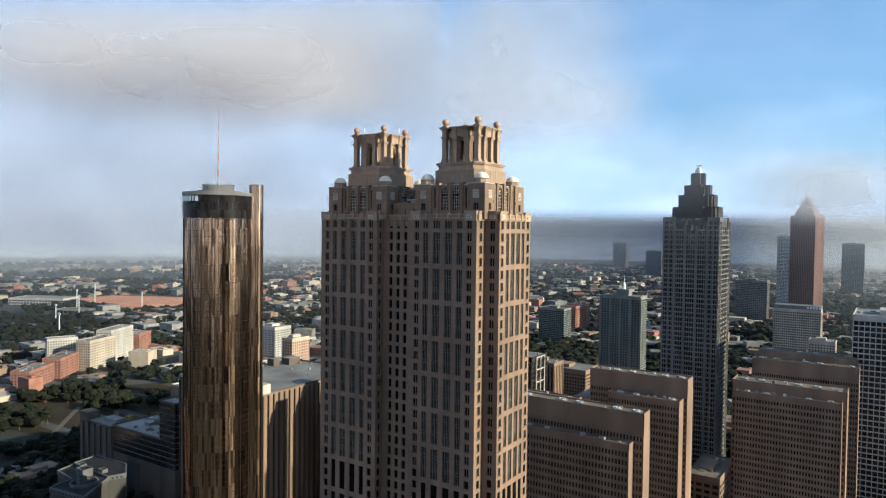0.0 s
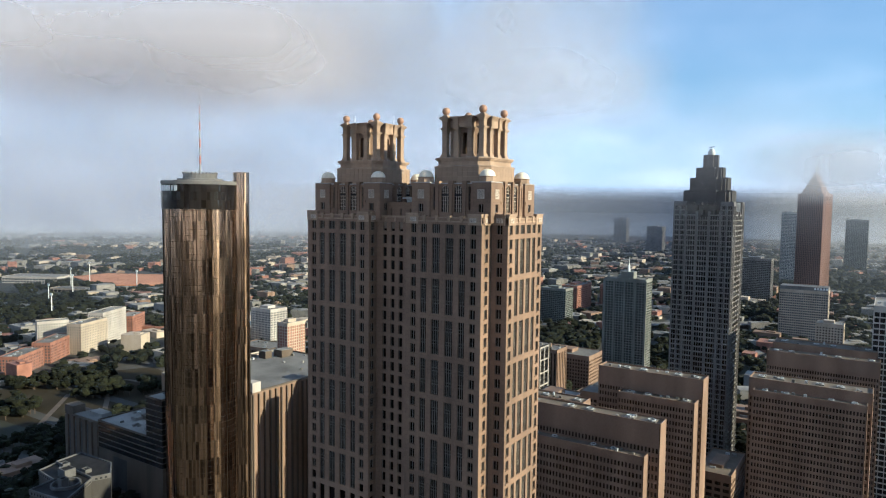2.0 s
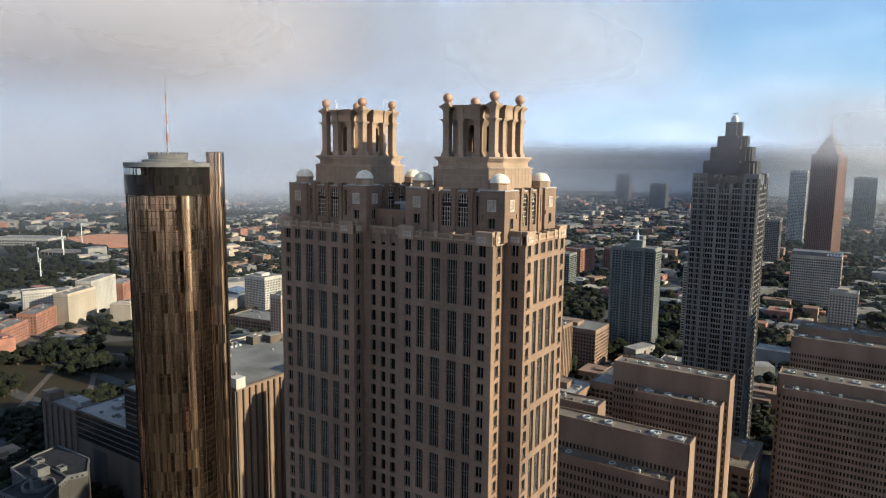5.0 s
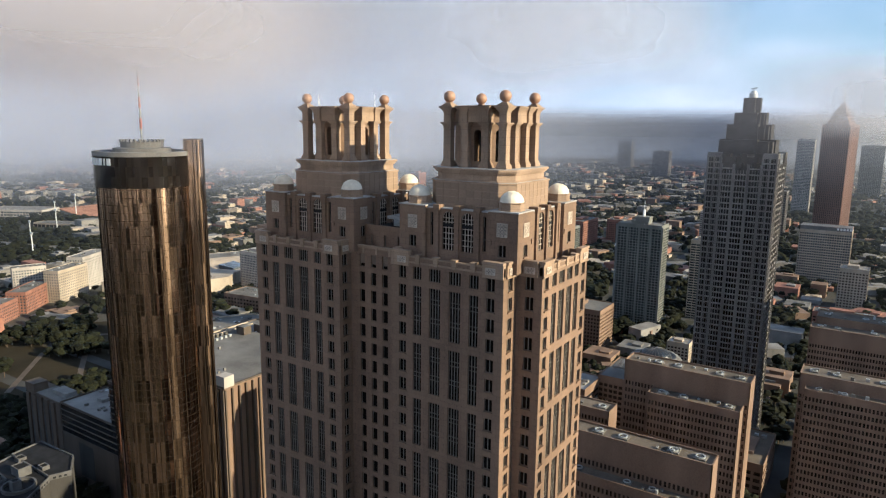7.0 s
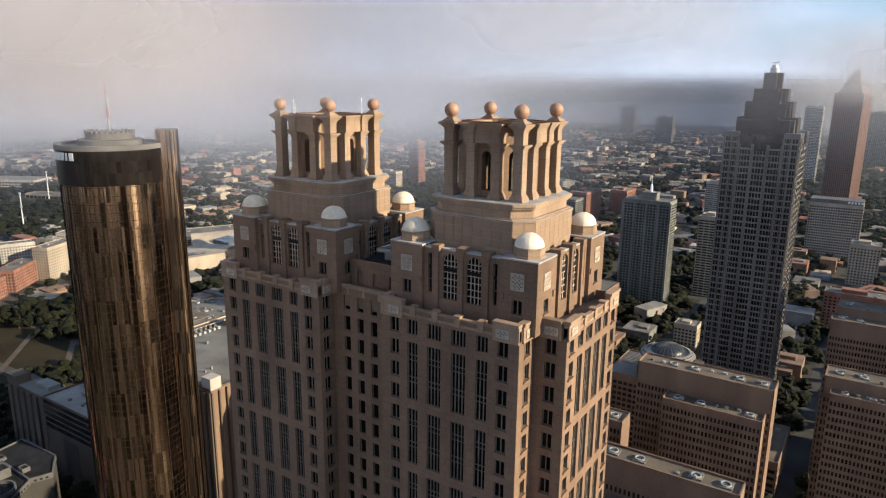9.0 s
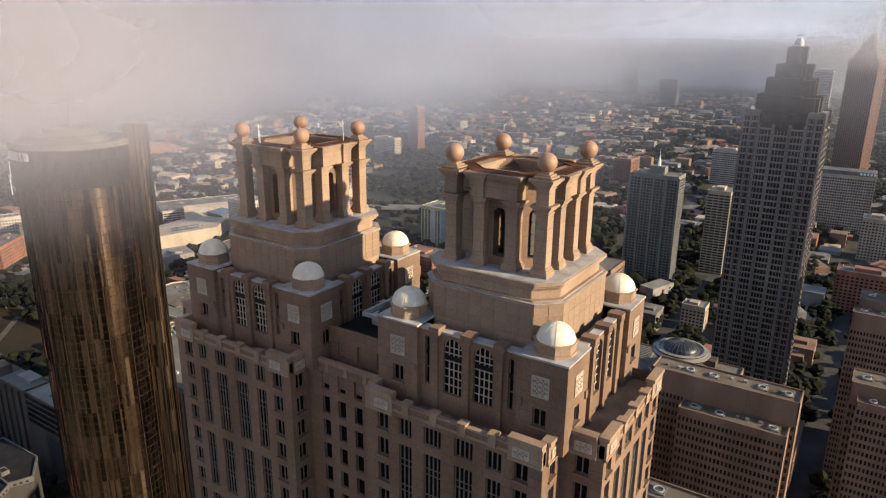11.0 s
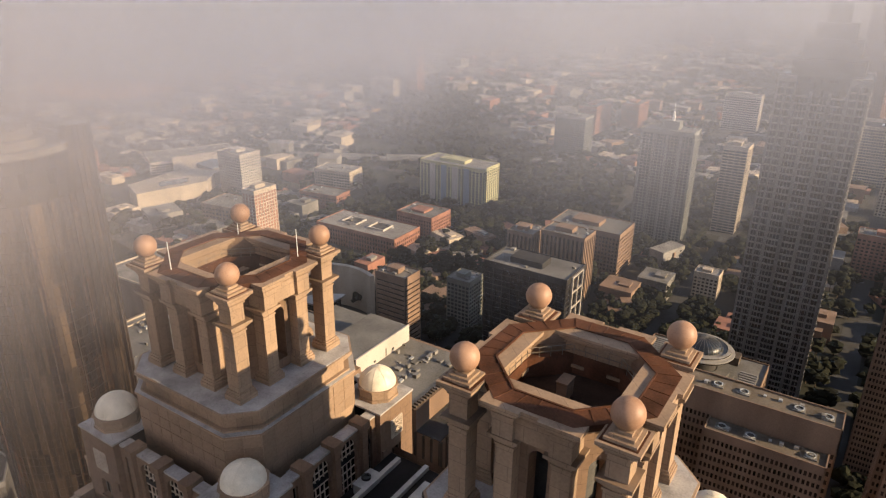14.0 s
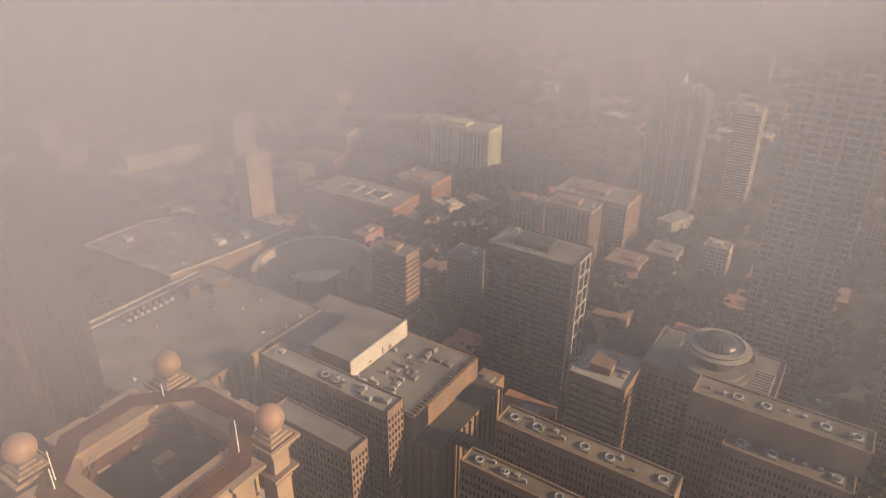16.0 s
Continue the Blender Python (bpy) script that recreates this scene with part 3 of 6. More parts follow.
def crown_side(m, p, q, detail):
    """One side of a crown block: two corner piers standing proud, and a bay with two arched windows and two slits."""
    p, q = Vector(p), Vector(q)
    u = (q - p).normalized()
    w = (q - p).length
    nn = Vector((u.y, -u.x))
    e = 6.3
    back = 0.7

    def off(s, d):
        c = p + u * s - nn * d
        return (c.x, c.y)
    for a, b, lc in ((0, e, e / 2 + 0.1), (w - e, w, e / 2 - 0.1)):
        holes = [(lc - 0.85, lc + 0.85, 205.5, 207.7)] if detail else []
        wall(m, off(a, 0), off(b, 0), 202.5, CROWN_TOP, holes)
        if detail:
            put_window(off(a, 0), off(b, 0), lc - 0.85, 205.5, crown_small, "window")
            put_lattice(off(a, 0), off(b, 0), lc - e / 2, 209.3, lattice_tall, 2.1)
    wall(m, off(e, 0), off(e, back), 202.5, CROWN_TOP, [])
    wall(m, off(w - e, back), off(w - e, 0), 202.5, CROWN_TOP, [])
    bw = w - 2 * e
    a0, a1 = bw / 2 - 0.85 - ARCH_W, bw / 2 + 0.85
    s0, s1 = 0.75, bw - 1.45
    holes = [(a0, a0 + ARCH_W, ARCH_Z0, ARCH_Z1), (a1, a1 + ARCH_W, ARCH_Z0, ARCH_Z1), (s0, s0 + 0.7, 206.0, 212.6), (s1, s1 + 0.7, 206.0, 212.6)] if detail else []
    bp, bq = off(e, back), off(w - e, back)
    wall(m, bp, bq, 202.5, CROWN_TOP - 0.35, holes)
    if detail:
        for a in (a0, a1):
            arch_head(m, bp, bq, a, ARCH_Z1, 0.45)
            put_window(bp, bq, a, ARCH_Z0, arched, "arched_window")
        for s in (s0, s1):
            put_window(bp, bq, s, 206.0, slit, "slit_window")
    # pilasters with caps between the openings
    for c in ((s0 + 0.7 + a0) / 2, bw / 2, (a1 + ARCH_W + s1) / 2):
        c0, c1 = e + c - 0.42, e + c + 0.42
        m.prism([off(c0, 0.25), off(c1, 0.25), off(c1, back + 0.01), off(c0, back + 0.01)], 202.5, 213.3, cap=False)
        m.prism([off(c0 - 0.3, 0.05), off(c1 + 0.3, 0.05), off(c1 + 0.3, back + 1.3), off(c0 - 0.3, back + 1.3)], 213.3, 214.25, foot=True)
    # bracket under the lattice edge
    for c in (e - 0.5, w - e + 0.5):
        m.prism([off(c - 0.35, -0.22), off(c + 0.35, -0.22), off(c + 0.35, 0.02), off(c - 0.35, 0.02)], 207.6, 208.6, foot=True)


for cx in WINGS:
    crown = Mesh()
    c = CROWN
    corners = [(cx - c, -c), (cx + c, -c), (cx + c, c), (cx - c, c)]
    for i in range(4):
        seen = i == 0 or (i == 1) or (i == 3 and cx > 0)
        crown_side(crown, corners[i], corners[(i + 1) % 4], seen)
    body = part("crown_block", crown, STONE, TOWER)
    # roof: pale coping all round, corner slabs, dark sunk gutter behind
    cop = Mesh()
    for a, b in ((-1, -1), (1, -1), (1, 1), (-1, 1)):
        x0, x1 = sorted((cx + a * (c + 0.12), cx + a * (c - 6.4)))
        y0, y1 = sorted((b * (c + 0.12), b * (c - 6.4)))
        cop.box(x0, x1, y0, y1, CROWN_TOP, CROWN_TOP + 0.22)
    for a in (-1, 1):
        y0, y1 = sorted((a * (c - 0.65), a * (c - 2.0)))
        cop.box(cx - c + 6.4, cx + c - 6.4, y0, y1, CROWN_TOP - 0.35, CROWN_TOP - 0.1)
        x0, x1 = sorted((cx + a * (c - 0.65), cx + a * (c - 2.0)))
        cop.box(x0, x1, -c + 6.4, c - 6.4, CROWN_TOP - 0.35, CROWN_TOP - 0.1)
    part("coping", cop, COPING, body, "grey weathered coping")
    inner = Mesh()
    for a in (-1, 1):
        y0, y1 = sorted((a * (c - 1.9), a * (c - 2.0)))
        inner.box(cx - c + 2, cx + c - 2, y0, y1, 210.6, CROWN_TOP - 0.3)
        x0, x1 = sorted((cx + a * (c - 1.9), cx + a * (c - 2.0)))
        inner.box(x0, x1, -c + 2, c - 2, 210.6, CROWN_TOP - 0.3)
    inner.box(cx - c + 1, cx + c - 1, -c + 1, c - 1, 210.0, 210.6)
    part("gutter", inner, BLACKROOF, body, "dark sunk gutter roof")
    rail = Mesh()
    for x in (cx + 10.4, cx + 11.0):
        rail.bar((x, -5, 212.7), (x, 5, 212.7), 0.09)
        for y in (-5, -2.5, 0, 2.5, 5):
            rail.bar((x, y, 210.6), (x, y, 212.7), 0.08)
    part("guard_rail", rail, DUCT, body)
    for a, b in ((-1, -1), (1, -1), (1, 1), (-1, 1)):
        x, y = cx + a * 10.45, b * 10.45
        drum = Mesh().lathe([(2.55, 214.0), (2.55, 214.3), (2.4, 214.32), (2.4, 215.3), (2.62, 215.42), (2.62, 215.6), (0.0, 215.62)], 8, x, y, math.pi / 8)
        d = part("dome_base", drum, STONE_LIGHT, body)
        prof = [(2.25 * math.cos(t), 215.55 + 2.05 * math.sin(t)) for t in (math.pi / 2 * i / 10 for i in range(10))] + [(0.02, 217.6)]
        part("dome", Mesh().lathe(prof, 32, x, y), DOME, d, "cream metal dome", smooth=True)
        seam = Mesh()
        for k in range(8):
            a0 = math.pi / 4 * k + math.pi / 8
            for (r0, z0), (r1, z1) in zip(prof, prof[1:]):
                seam.bar((x + r0 * math.cos(a0), y + r0 * math.sin(a0), z0), (x + r1 * math.cos(a0), y + r1 * math.sin(a0), z1), 0.06)
        part("dome_seam", seam, DOME, d)

# ---- cupolas ----
LOW, LEDGE = 9.7, 221.2


def shifted(poly, cx):
    return [(x + cx, y) for x, y in poly]


def octagon(r, cx):
    """Regular octagon with faces square to the axes; r: from the middle to a face."""
    k = r * math.tan(math.pi / 8)
    return [(cx + x, y) for x, y in ((r, -k), (r, k), (k, r), (-k, r), (-r, k), (-r, -k), (-k, -r), (k, -r))]


def stepped(x0, x1, y0, y1, tiers):
    """One block with mouldings: each tier (how far it stands out, from, to) on the plan x0..x1, y0..y1."""
    m = Mesh()
    rings = [(g, z) for g, z0, z1 in tiers for z in (z0, z1)]
    for g, z in rings:
        m.v.extend(((x0 - g, y0 - g, z), (x1 + g, y0 - g, z), (x1 + g, y1 + g, z), (x0 - g, y1 + g, z)))
    for k in range(len(rings) - 1):
        for i in range(4):
            j = (i + 1) % 4
            m.f.append((4 * k + i, 4 * k + j, 4 * k + 4 + j, 4 * k + 4 + i))
            m.m.append(0)
    top = 4 * len(rings) - 4
    m.f.extend(((top, top + 1, top + 2, top + 3), (3, 2, 1, 0)))
    m.m.extend((0, 0))
    return m


def column(cx, x, y, w, parent):
    """Square pier with stepped base, shaft and moulded capital."""
    px, py, h = cx + x, y, w / 2
    m = stepped(px - h, px + h, py - h, py + h, ((0.34, 221.2, 221.85), (0.24, 221.85, 222.15), (0.12, 222.15, 222.4), (0.0, 222.4, 228.95), (0.1, 228.95, 229.12), (0.0, 229.12, 229.35), (0.16, 229.35, 229.55), (0.32, 229.55, 229.75), (0.52, 229.75, 230.05)))
    return part("column", m, STONE_LIGHT, parent)


def entablature(x0, x1, y0, y1):
    return stepped(x0, x1, y0, y1, ((-0.06, 230.05, 231.95), (0.08, 231.95, 232.1), (0.0, 232.1, 232.25), (0.2, 232.25, 232.5), (0.42, 232.5, 232.8), (0.68, 232.8, 233.15)))


cupolas = []
for cx in WINGS:
    cup = part("cupola", Mesh().prism(shifted(chamfered(LOW - 0.06, 2.6), cx), 210.6, 218.45), STONE_LIGHT, TOWER, "open stone cupola on a stepped pedestal")
    for g, z0, z1 in ((0.12, 218.45, 218.75), (-0.35, 218.75, 219.0), (-0.8, 219.0, 220.2), (-0.6, 220.2, 220.45), (-0.35, 220.45, 220.8), (-0.1, 220.8, 221.2)):
        part("pedestal_tier", Mesh().prism(shifted(chamfered(LOW + g, 2.6), cx), z0, z1, foot=True), STONE_LIGHT, cup)
    cupolas.append(cup)
    part("ledge", Mesh().prism(shifted(chamfered(LOW - 0.3, 2.5), cx), LEDGE, LEDGE + 0.06), COPING, cup, "pale weathered ledge")
    part("ledge", Mesh().prism(shifted(chamfered(LOW + 0.1, 2.6), cx), 218.75, 218.79), COPING, cup, "pale weathered ledge")
    # eight-sided drum with an arched opening in each side
    half = 0.8
    drum = Mesh()
    oc = octagon(5.75, cx)
    ic = octagon(4.3, cx)
    for i in range(8):
        p, q = oc[i], oc[(i + 1) % 8]
        w = (Vector(q) - Vector(p)).length
        hole = (w / 2 - half, w / 2 + half, 222.4, 228.7)
        wall(drum, p, q, LEDGE, 232.65, [hole], 1.45)
        arch_head(drum, p, q, hole[0], 228.7, 1.45, half)
        pi_, qi = ic[(i + 1) % 8], ic[i]
        wi = (Vector(qi) - Vector(pi_)).length
        hole = (wi / 2 - half, wi / 2 + half, 222.4, 228.7)
        wall(drum, pi_, qi, LEDGE, 229.0, [hole], 0.02)
        arch_head(drum, pi_, qi, hole[0], 228.7, 0.02, half)
    part("drum_wall", drum, STONE, cup)
    # dark floor colour puts in the shade inside the drum
    part("drum_floor", Mesh().prism(octagon(4.4, cx), 221.3, 221.35), DARK_ROOF_SHADE, cup)
    # sunk roof inside the rim: a ledge with a rail, a second drop, and the flat roof over the drum
    gal = Mesh()
    oc, ic = octagon(5.72, cx), octagon(5.05, cx)
    for i in range(8):
        j = (i + 1) % 8
        gal.face((*oc[i], 231.0), (*oc[j], 231.0), (*ic[j], 231.0), (*ic[i], 231.0))
        gal.face((*ic[i], 231.0), (*ic[j], 231.0), (*ic[j], 228.9), (*ic[i], 228.9))
    part("gallery", gal, COPPER, cup, "narrow ledge inside the roof well")
    well = Mesh().prism(octagon(5.06, cx), 228.7, 229.1)
    part("well_floor", well, WELL, cup, "brown flat roof at the foot of the well, coloured as shaded")
    for x, y, w_, d_, h_ in ((-1.2, 1.4, 0.9, 1.5, 1.6),):
        hatch = Mesh().box(cx + x - w_ / 2, cx + x + w_ / 2, y - d_ / 2, y + d_ / 2, 229.1, 229.1 + h_)
        hatch.box(cx + x - w_ / 2 - 0.07, cx + x + w_ / 2 + 0.07, y - d_ / 2 - 0.07, y + d_ / 2 + 0.07, 229.1 + h_, 229.18 + h_)
        part("roof_hatch", hatch, STONE, cup, "tan roof hatch")
    # added core, not a real part: blocks light through the drum and darkens it
    dark_core = Mesh().lathe([(2.7, 221.36), (2.7, 221.7), (2.55, 221.75), (2.55, 227.6), (2.2, 228.2), (0.02, 228.5)], 20, cx, 0)
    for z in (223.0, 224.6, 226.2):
        dark_core.lathe([(2.55, z - 0.08), (2.66, z), (2.55, z + 0.08)], 20, cx, 0)
    part("dark_core", dark_core, DARK_ROOF_SHADE, cup, "added dark banded core inside the drum", smooth=True)
    inrail = Mesh()
    rc = octagon(5.12, cx)
    for i in range(8):
        p, q = rc[i], rc[(i + 1) % 8]
        for h in (0.5, 0.98):
            inrail.bar((*p, 231.0 + h), (*q, 231.0 + h), 0.045)
        for k in range(4):
            s = Vector(p).lerp(Vector(q), k / 4)
            inrail.bar((s.x, s.y, 231.0), (s.x, s.y, 231.98), 0.045)
    part("gallery_rail", inrail, FRAME, cup, "thin metal gallery rail")
    for a, b in ((-1, -1), (1, -1), (1, 1), (-1, 1)):
        column(cx, 6.3 * a, 6.3 * b, 1.62, cup)
    for a in (-1, 1):
        for b in (-1, 1):
            column(cx, 2.3 * a, 6.2 * b, 1.5, cup)
            column(cx, 6.2 * b, 2.3 * a, 1.5, cup)
    for b in (-1, 1):
        spans = [(cx - 3.2, cx + 3.2, *sorted((5.1 * b, 7.1 * b))), (*sorted((cx + 5.1 * b, cx + 7.1 * b)), -3.2, 3.2)]
        spans += [(*sorted((cx + a * 5.42, cx + a * 7.18)), *sorted((b * 5.42, b * 7.18))) for a in (-1, 1)]
        for a in (-2.3, 2.3):
            spans.append((cx + a - 0.92, cx + a + 0.92, *sorted((6.0 * b, 7.5 * b))))
            spans.append((*sorted((cx + 6.0 * b, cx + 7.5 * b)), a - 0.92, a + 0.92))
        for k, span in enumerate(spans):
            lift = 0.012 if k > 3 else 0.0
            part("entablature", entablature(*span), STONE_LIGHT, cup, at=(0, 0, lift))
    ring = Mesh()
    oc, ic = octagon(7.45, cx), octagon(5.72, cx)
    for i in range(8):
        j = (i + 1) % 8
        a, b, c_, d = oc[i], oc[j], ic[j], ic[i]
        ring.face((*a, 233.19), (*b, 233.19), (*c_, 233.25), (*d, 233.25))
        ring.face((*a, 232.65), (*b, 232.65), (*b, 233.19), (*a, 233.19))
        ring.face((*b, 232.65), (*a, 232.65), (*d, 232.65), (*c_, 232.65))
    for a in (-1, 1):
        for b in (-1, 1):
            ring.box(*sorted((cx + a * 4.9, cx + a * 7.6)), *sorted((b * 4.9, b * 7.6)), 232.95, 233.182)
    roof_ring = part("roof_ring", ring, COPPER, cup, "rust-brown metal roof round an open well")
    sm_ = Mesh()
    for i in range(8):
        j = (i + 1) % 8
        for k in range(4):
            a, b = Vector(oc[i]).lerp(Vector(oc[j]), k / 4), Vector(ic[i]).lerp(Vector(ic[j]), k / 4)
            sm_.bar((a.x, a.y, 233.2), (b.x, b.y, 233.26), 0.05, 0.07)
        sm_.bar((*ic[i], 233.28), (*ic[j], 233.28), 0.16, 0.1)
    part("roof_seam", sm_, COPPER, roof_ring)
    lin = Mesh()
    ic = octagon(5.72, cx)
    for i in range(8):
        p, q = ic[(i + 1) % 8], ic[i]
        lin.face((*p, 230.9), (*q, 230.9), (*q, 233.25), (*p, 233.25))
    part("well_lining", lin, STONE, cup, "tan stone lining of the well")
    for a, b in ((-1, -1), (1, -1), (1, 1), (-1, 1)):
        x, y = cx + a * 6.3, b * 6.3
        pl = Mesh()
        for h, z0, z1 in ((1.15, 233.19, 233.42), (0.88, 233.42, 233.66), (0.6, 233.66, 233.92)):
            pl.box(x - h, x + h, y - h, y + h, z0, z1)
        fin = part("finial_base", pl, STONE_LIGHT, cup)
        prof = [(max(0.02, 1.16 * math.sin(t)), 234.98 - 1.16 * math.cos(t)) for t in (math.pi * i / 16 for i in range(17))]
        part("ball", Mesh().lathe(prof, 28, x, y), BALL, fin, "peach stone ball finial", smooth=True)

# ---- link between the crowns, with plant on its roof ----
link = Mesh()
LW = 19.5 - CROWN
wall(link, (-LW, -9.6), (LW, -9.6), 202.2, 207.9, [(LW + c - 0.7, LW + c + 0.7, 203.6, 206.1) for c in (-3.9, -0.2, 3.5)])
wall(link, (LW, 9.6), (-LW, 9.6), 202.2, 207.9, [])
link.box(-LW, LW, -9.2, 9.2, 202.2, 207.2)
link.box(-LW, LW, -9.6, -9.1, 207.9, 208.1)
part("link_block", link, STONE, TOWER)
for c in (-3.9, -0.2, 3.5):
    put_window((-LW, -9.6), (LW, -9.6), LW + c - 0.7, 203.6, window_mesh("window", 1.4, 2.5, 1, (), False), "window")
part("link_roof", Mesh().box(-LW + 0.05, LW - 0.05, -9.0, 9.0, 207.2, 207.35), BLACKROOF, TOWER)


def roof_duct(pts, w, parent):
    m = Mesh()
    for a, b in zip(pts, pts[1:]):
        m.bar(a, b, w, w)
    return part("roof_duct", m, DUCT, parent, "pale square air duct")


roof_duct([(-3.0, 6.5, 209.4), (-3.0, -5.5, 209.4), (3.0, -5.5, 209.4)], 0.55, TOWER)
roof_duct([(0.6, 7.0, 209.6), (0.6, -1.5, 209.6), (5.2, -1.5, 209.6)], 0.55, TOWER)
for x, y, w, d, h in ((-1.2, -3.4, 2.6, 1.6, 1.6), (3.2, 3.2, 2.8, 3.4, 2.2), (-4.6, 2.5, 1.3, 3.0, 1.3)):
    unit = Mesh().box(x - w / 2, x + w / 2, y - d / 2, y + d / 2, 207.35, 207.35 + h)
    unit.box(x - w / 2 - 0.08, x + w / 2 + 0.08, y - d / 2 - 0.08, y + d / 2 + 0.08, 207.35 + h, 207.45 + h)
    u = part("air_unit", unit, DUCT, TOWER, "grey rooftop air handling unit")
    part("fan", Mesh().lathe([(0.55, 207.4 + h), (0.55, 207.75 + h), (0.35, 207.75 + h), (0.35, 207.5 + h), (0, 207.5 + h)], 16, x, y), DARK_ROOF_SHADE, u)

# aerials and camera on the cupola roofs
for cx, spots in ((WINGS[0], ((-3.2, -5.8, 3.4), (-2.4, -6.3, 2.6), (5.6, 3.6, 3.8), (-4.9, 4.6, 2.0))),):
    for x, y, h in spots:
        a = part("aerial", Mesh().lathe([(0.05, 232.5), (0.04, 232.5 + h), (0.0, 232.52 + h)], 6, cx + x, y), WHITE_METAL, cupolas[0])
# stone blocks facing the pedestals, in three courses
def block_mesh(w):
    g = 0.04
    return Mesh().prism([(g, -0.06), (w - g, -0.06), (w - g, 0.03), (g, 0.03)], g, 1.42 - g, foot=True).data("stone_block", STONE_PANEL)


BLOCKS = {n: block_mesh(n / 100) for n in (178, 184)}
for cup, cx in zip(cupolas, WINGS):
    plan = shifted(chamfered(LOW - 0.06, 2.6), cx)
    for i in range(8):
        p, q = Vector(plan[i]), Vector(plan[(i + 1) % 8])
        d = (q - p).normalized()
        if (q - p).length > 8:
            key, n = 178, 8
        else:
            key, n = 184, 2
        step = (q - p).length / n
        if d.x < -0.9 or (d.y < -0.9 and cx < 0):
            continue
        for row in range(3):
            for k in range(n):
                o = p + d * (step * k)
                ob = part("stone_block", BLOCKS[key], None, cup, at=(o.x, o.y, 214.18 + 1.42 * row), turn=math.atan2(d.y, d.x))
# clutter left on the front terrace
for k, (x, y, w, d, h, mt) in enumerate(((8.6, -14.6, 1.6, 0.9, 0.9, DARK_ROOF_SHADE), (10.2, -14.9, 0.9, 0.7, 0.6, WHITE_METAL), (11.3, -14.5, 0.7, 0.7, 0.8, DUCT), (12.5, -14.8, 1.3, 0.6, 0.4, WHITE_METAL), (7.7, -13.9, 0.6, 0.6, 1.2, DUCT))):
    m = Mesh().box(x - w / 2, x + w / 2, y - d / 2, y + d / 2, 202.5, 202.5 + h)
    m.box(x - w / 2 + 0.1, x + w / 2 - 0.1, y - d / 2 + 0.1, y + d / 2 - 0.1, 202.5 + h, 202.62 + h)
    part("window_cleaning_gear", m, mt, TOWER)


# ---- plain high-rises ----
def grid_block(bld, x0, x1, y0, y1, z0, z1, pitch, floor, pier, band, skin, glass, roof=ROOF_GREY, proud=0.35, solid_top=2.0, name="block", parapet=1.0, sides="snew"):
    """A block in its building's own coordinates: a glazed core behind a real lattice of piers and floor bands, with a solid top,
    a parapet and a roof."""
    core = Mesh().box(x0, x1, y0, y1, z0, z1 - 0.6)
    body = part(name, core, glass, bld)
    zt = z1 - solid_top
    for s in "snew":
        m = Mesh()
        if s in "sn":
            w, fixed, sign = x1 - x0, (y0 if s == "s" else y1), (-1 if s == "s" else 1)
        else:
            w, fixed, sign = y1 - y0, (x1 if s == "e" else x0), (1 if s == "e" else -1)
        base = x0 if s in "sn" else y0

        def put(a, b, d, za, zb):
            f0, f1 = sorted((fixed, fixed + sign * d))
            if s in "sn":
                m.box(base + a, base + b, f0, f1, za, zb)
            else:
                m.box(f0, f1, base + a, base + b, za, zb)
        if s in sides:
            n = max(1, round(w / pitch))
            if pier:
                for i in range(n + 1):
                    c = w * i / n
                    put(max(-proud, c - pier / 2), min(w + proud, c + pier / 2), proud, z0, zt)
            k = int((zt - z0) / floor)
            if band:
                for i in range(k + 1):
                    z = zt - i * floor
                    put(-proud * 0.9, w + proud * 0.9, proud * 0.85, z - band, z)
            put(-proud, w + proud, proud, zt, z1 + parapet * 0.6)
        else:
            put(-proud, w + proud, proud, z0, z1 + parapet * 0.6)
        part("facade", m, skin, body, kind="stuff")
    part("roof", Mesh().box(x0, x1, y0, y1, z1 - 0.6, z1 - 0.2), roof, body)
    return body


def cooler(bld, x, y, z, r=1.7):
    """A round cooling-tower fan in a square box."""
    m = Mesh().box(x - r * 1.25, x + r * 1.25, y - r * 1.25, y + r * 1.25, z - 0.1, z + 0.5)
    u = part("cooling_unit", m, ROOF_GREY, bld, "square cooling unit with a round fan")
    part("fan_ring", Mesh().lathe([(r, z + 0.5), (r, z + 0.95), (r * 0.78, z + 0.95), (r * 0.76, z + 0.55), (0, z + 0.57)], 20, x, y), DUCT, u, "pale fan ring")
    part("fan", Mesh().lathe([(r * 0.76, z + 0.62), (0.05, z + 0.64)], 20, x, y), DARK_ROOF_SHADE, u)


def roof_clutter(bld, x0, x1, y0, y1, z, n, seed, big=3.0):
    rnd = random.Random(seed)
    for _ in range(n):
        w, d, h = rnd.uniform(0.8, big), rnd.uniform(0.8, big), rnd.uniform(0.5, 1.8)
        x, y = rnd.uniform(x0 + w, x1 - w), rnd.uniform(y0 + d, y1 - d)
        m = Mesh().box(x - w / 2, x + w / 2, y - d / 2, y + d / 2, z - 0.2, z + h)
        part("roof_unit", m, rnd.choice((ROOF_PALE, DUCT, ROOF_GREY)), bld)


def tower_at(name, x, y, label, category="skyscraper", group=""):
    return thing(name, (x, y, 0), label, category, group)


DGLASS = glass_wall("dark_curtain_glass", (0.018, 0.018, 0.02), 0.12, 0.0, 0.02, (1.5, 1.5, 3.8), 0.6)
BROWN_GLASS = glass_wall("brown_office_glass", (0.03, 0.022, 0.017), 0.15, 0.0, 0.02, (1.2, 1.2, 3.8), 0.6)

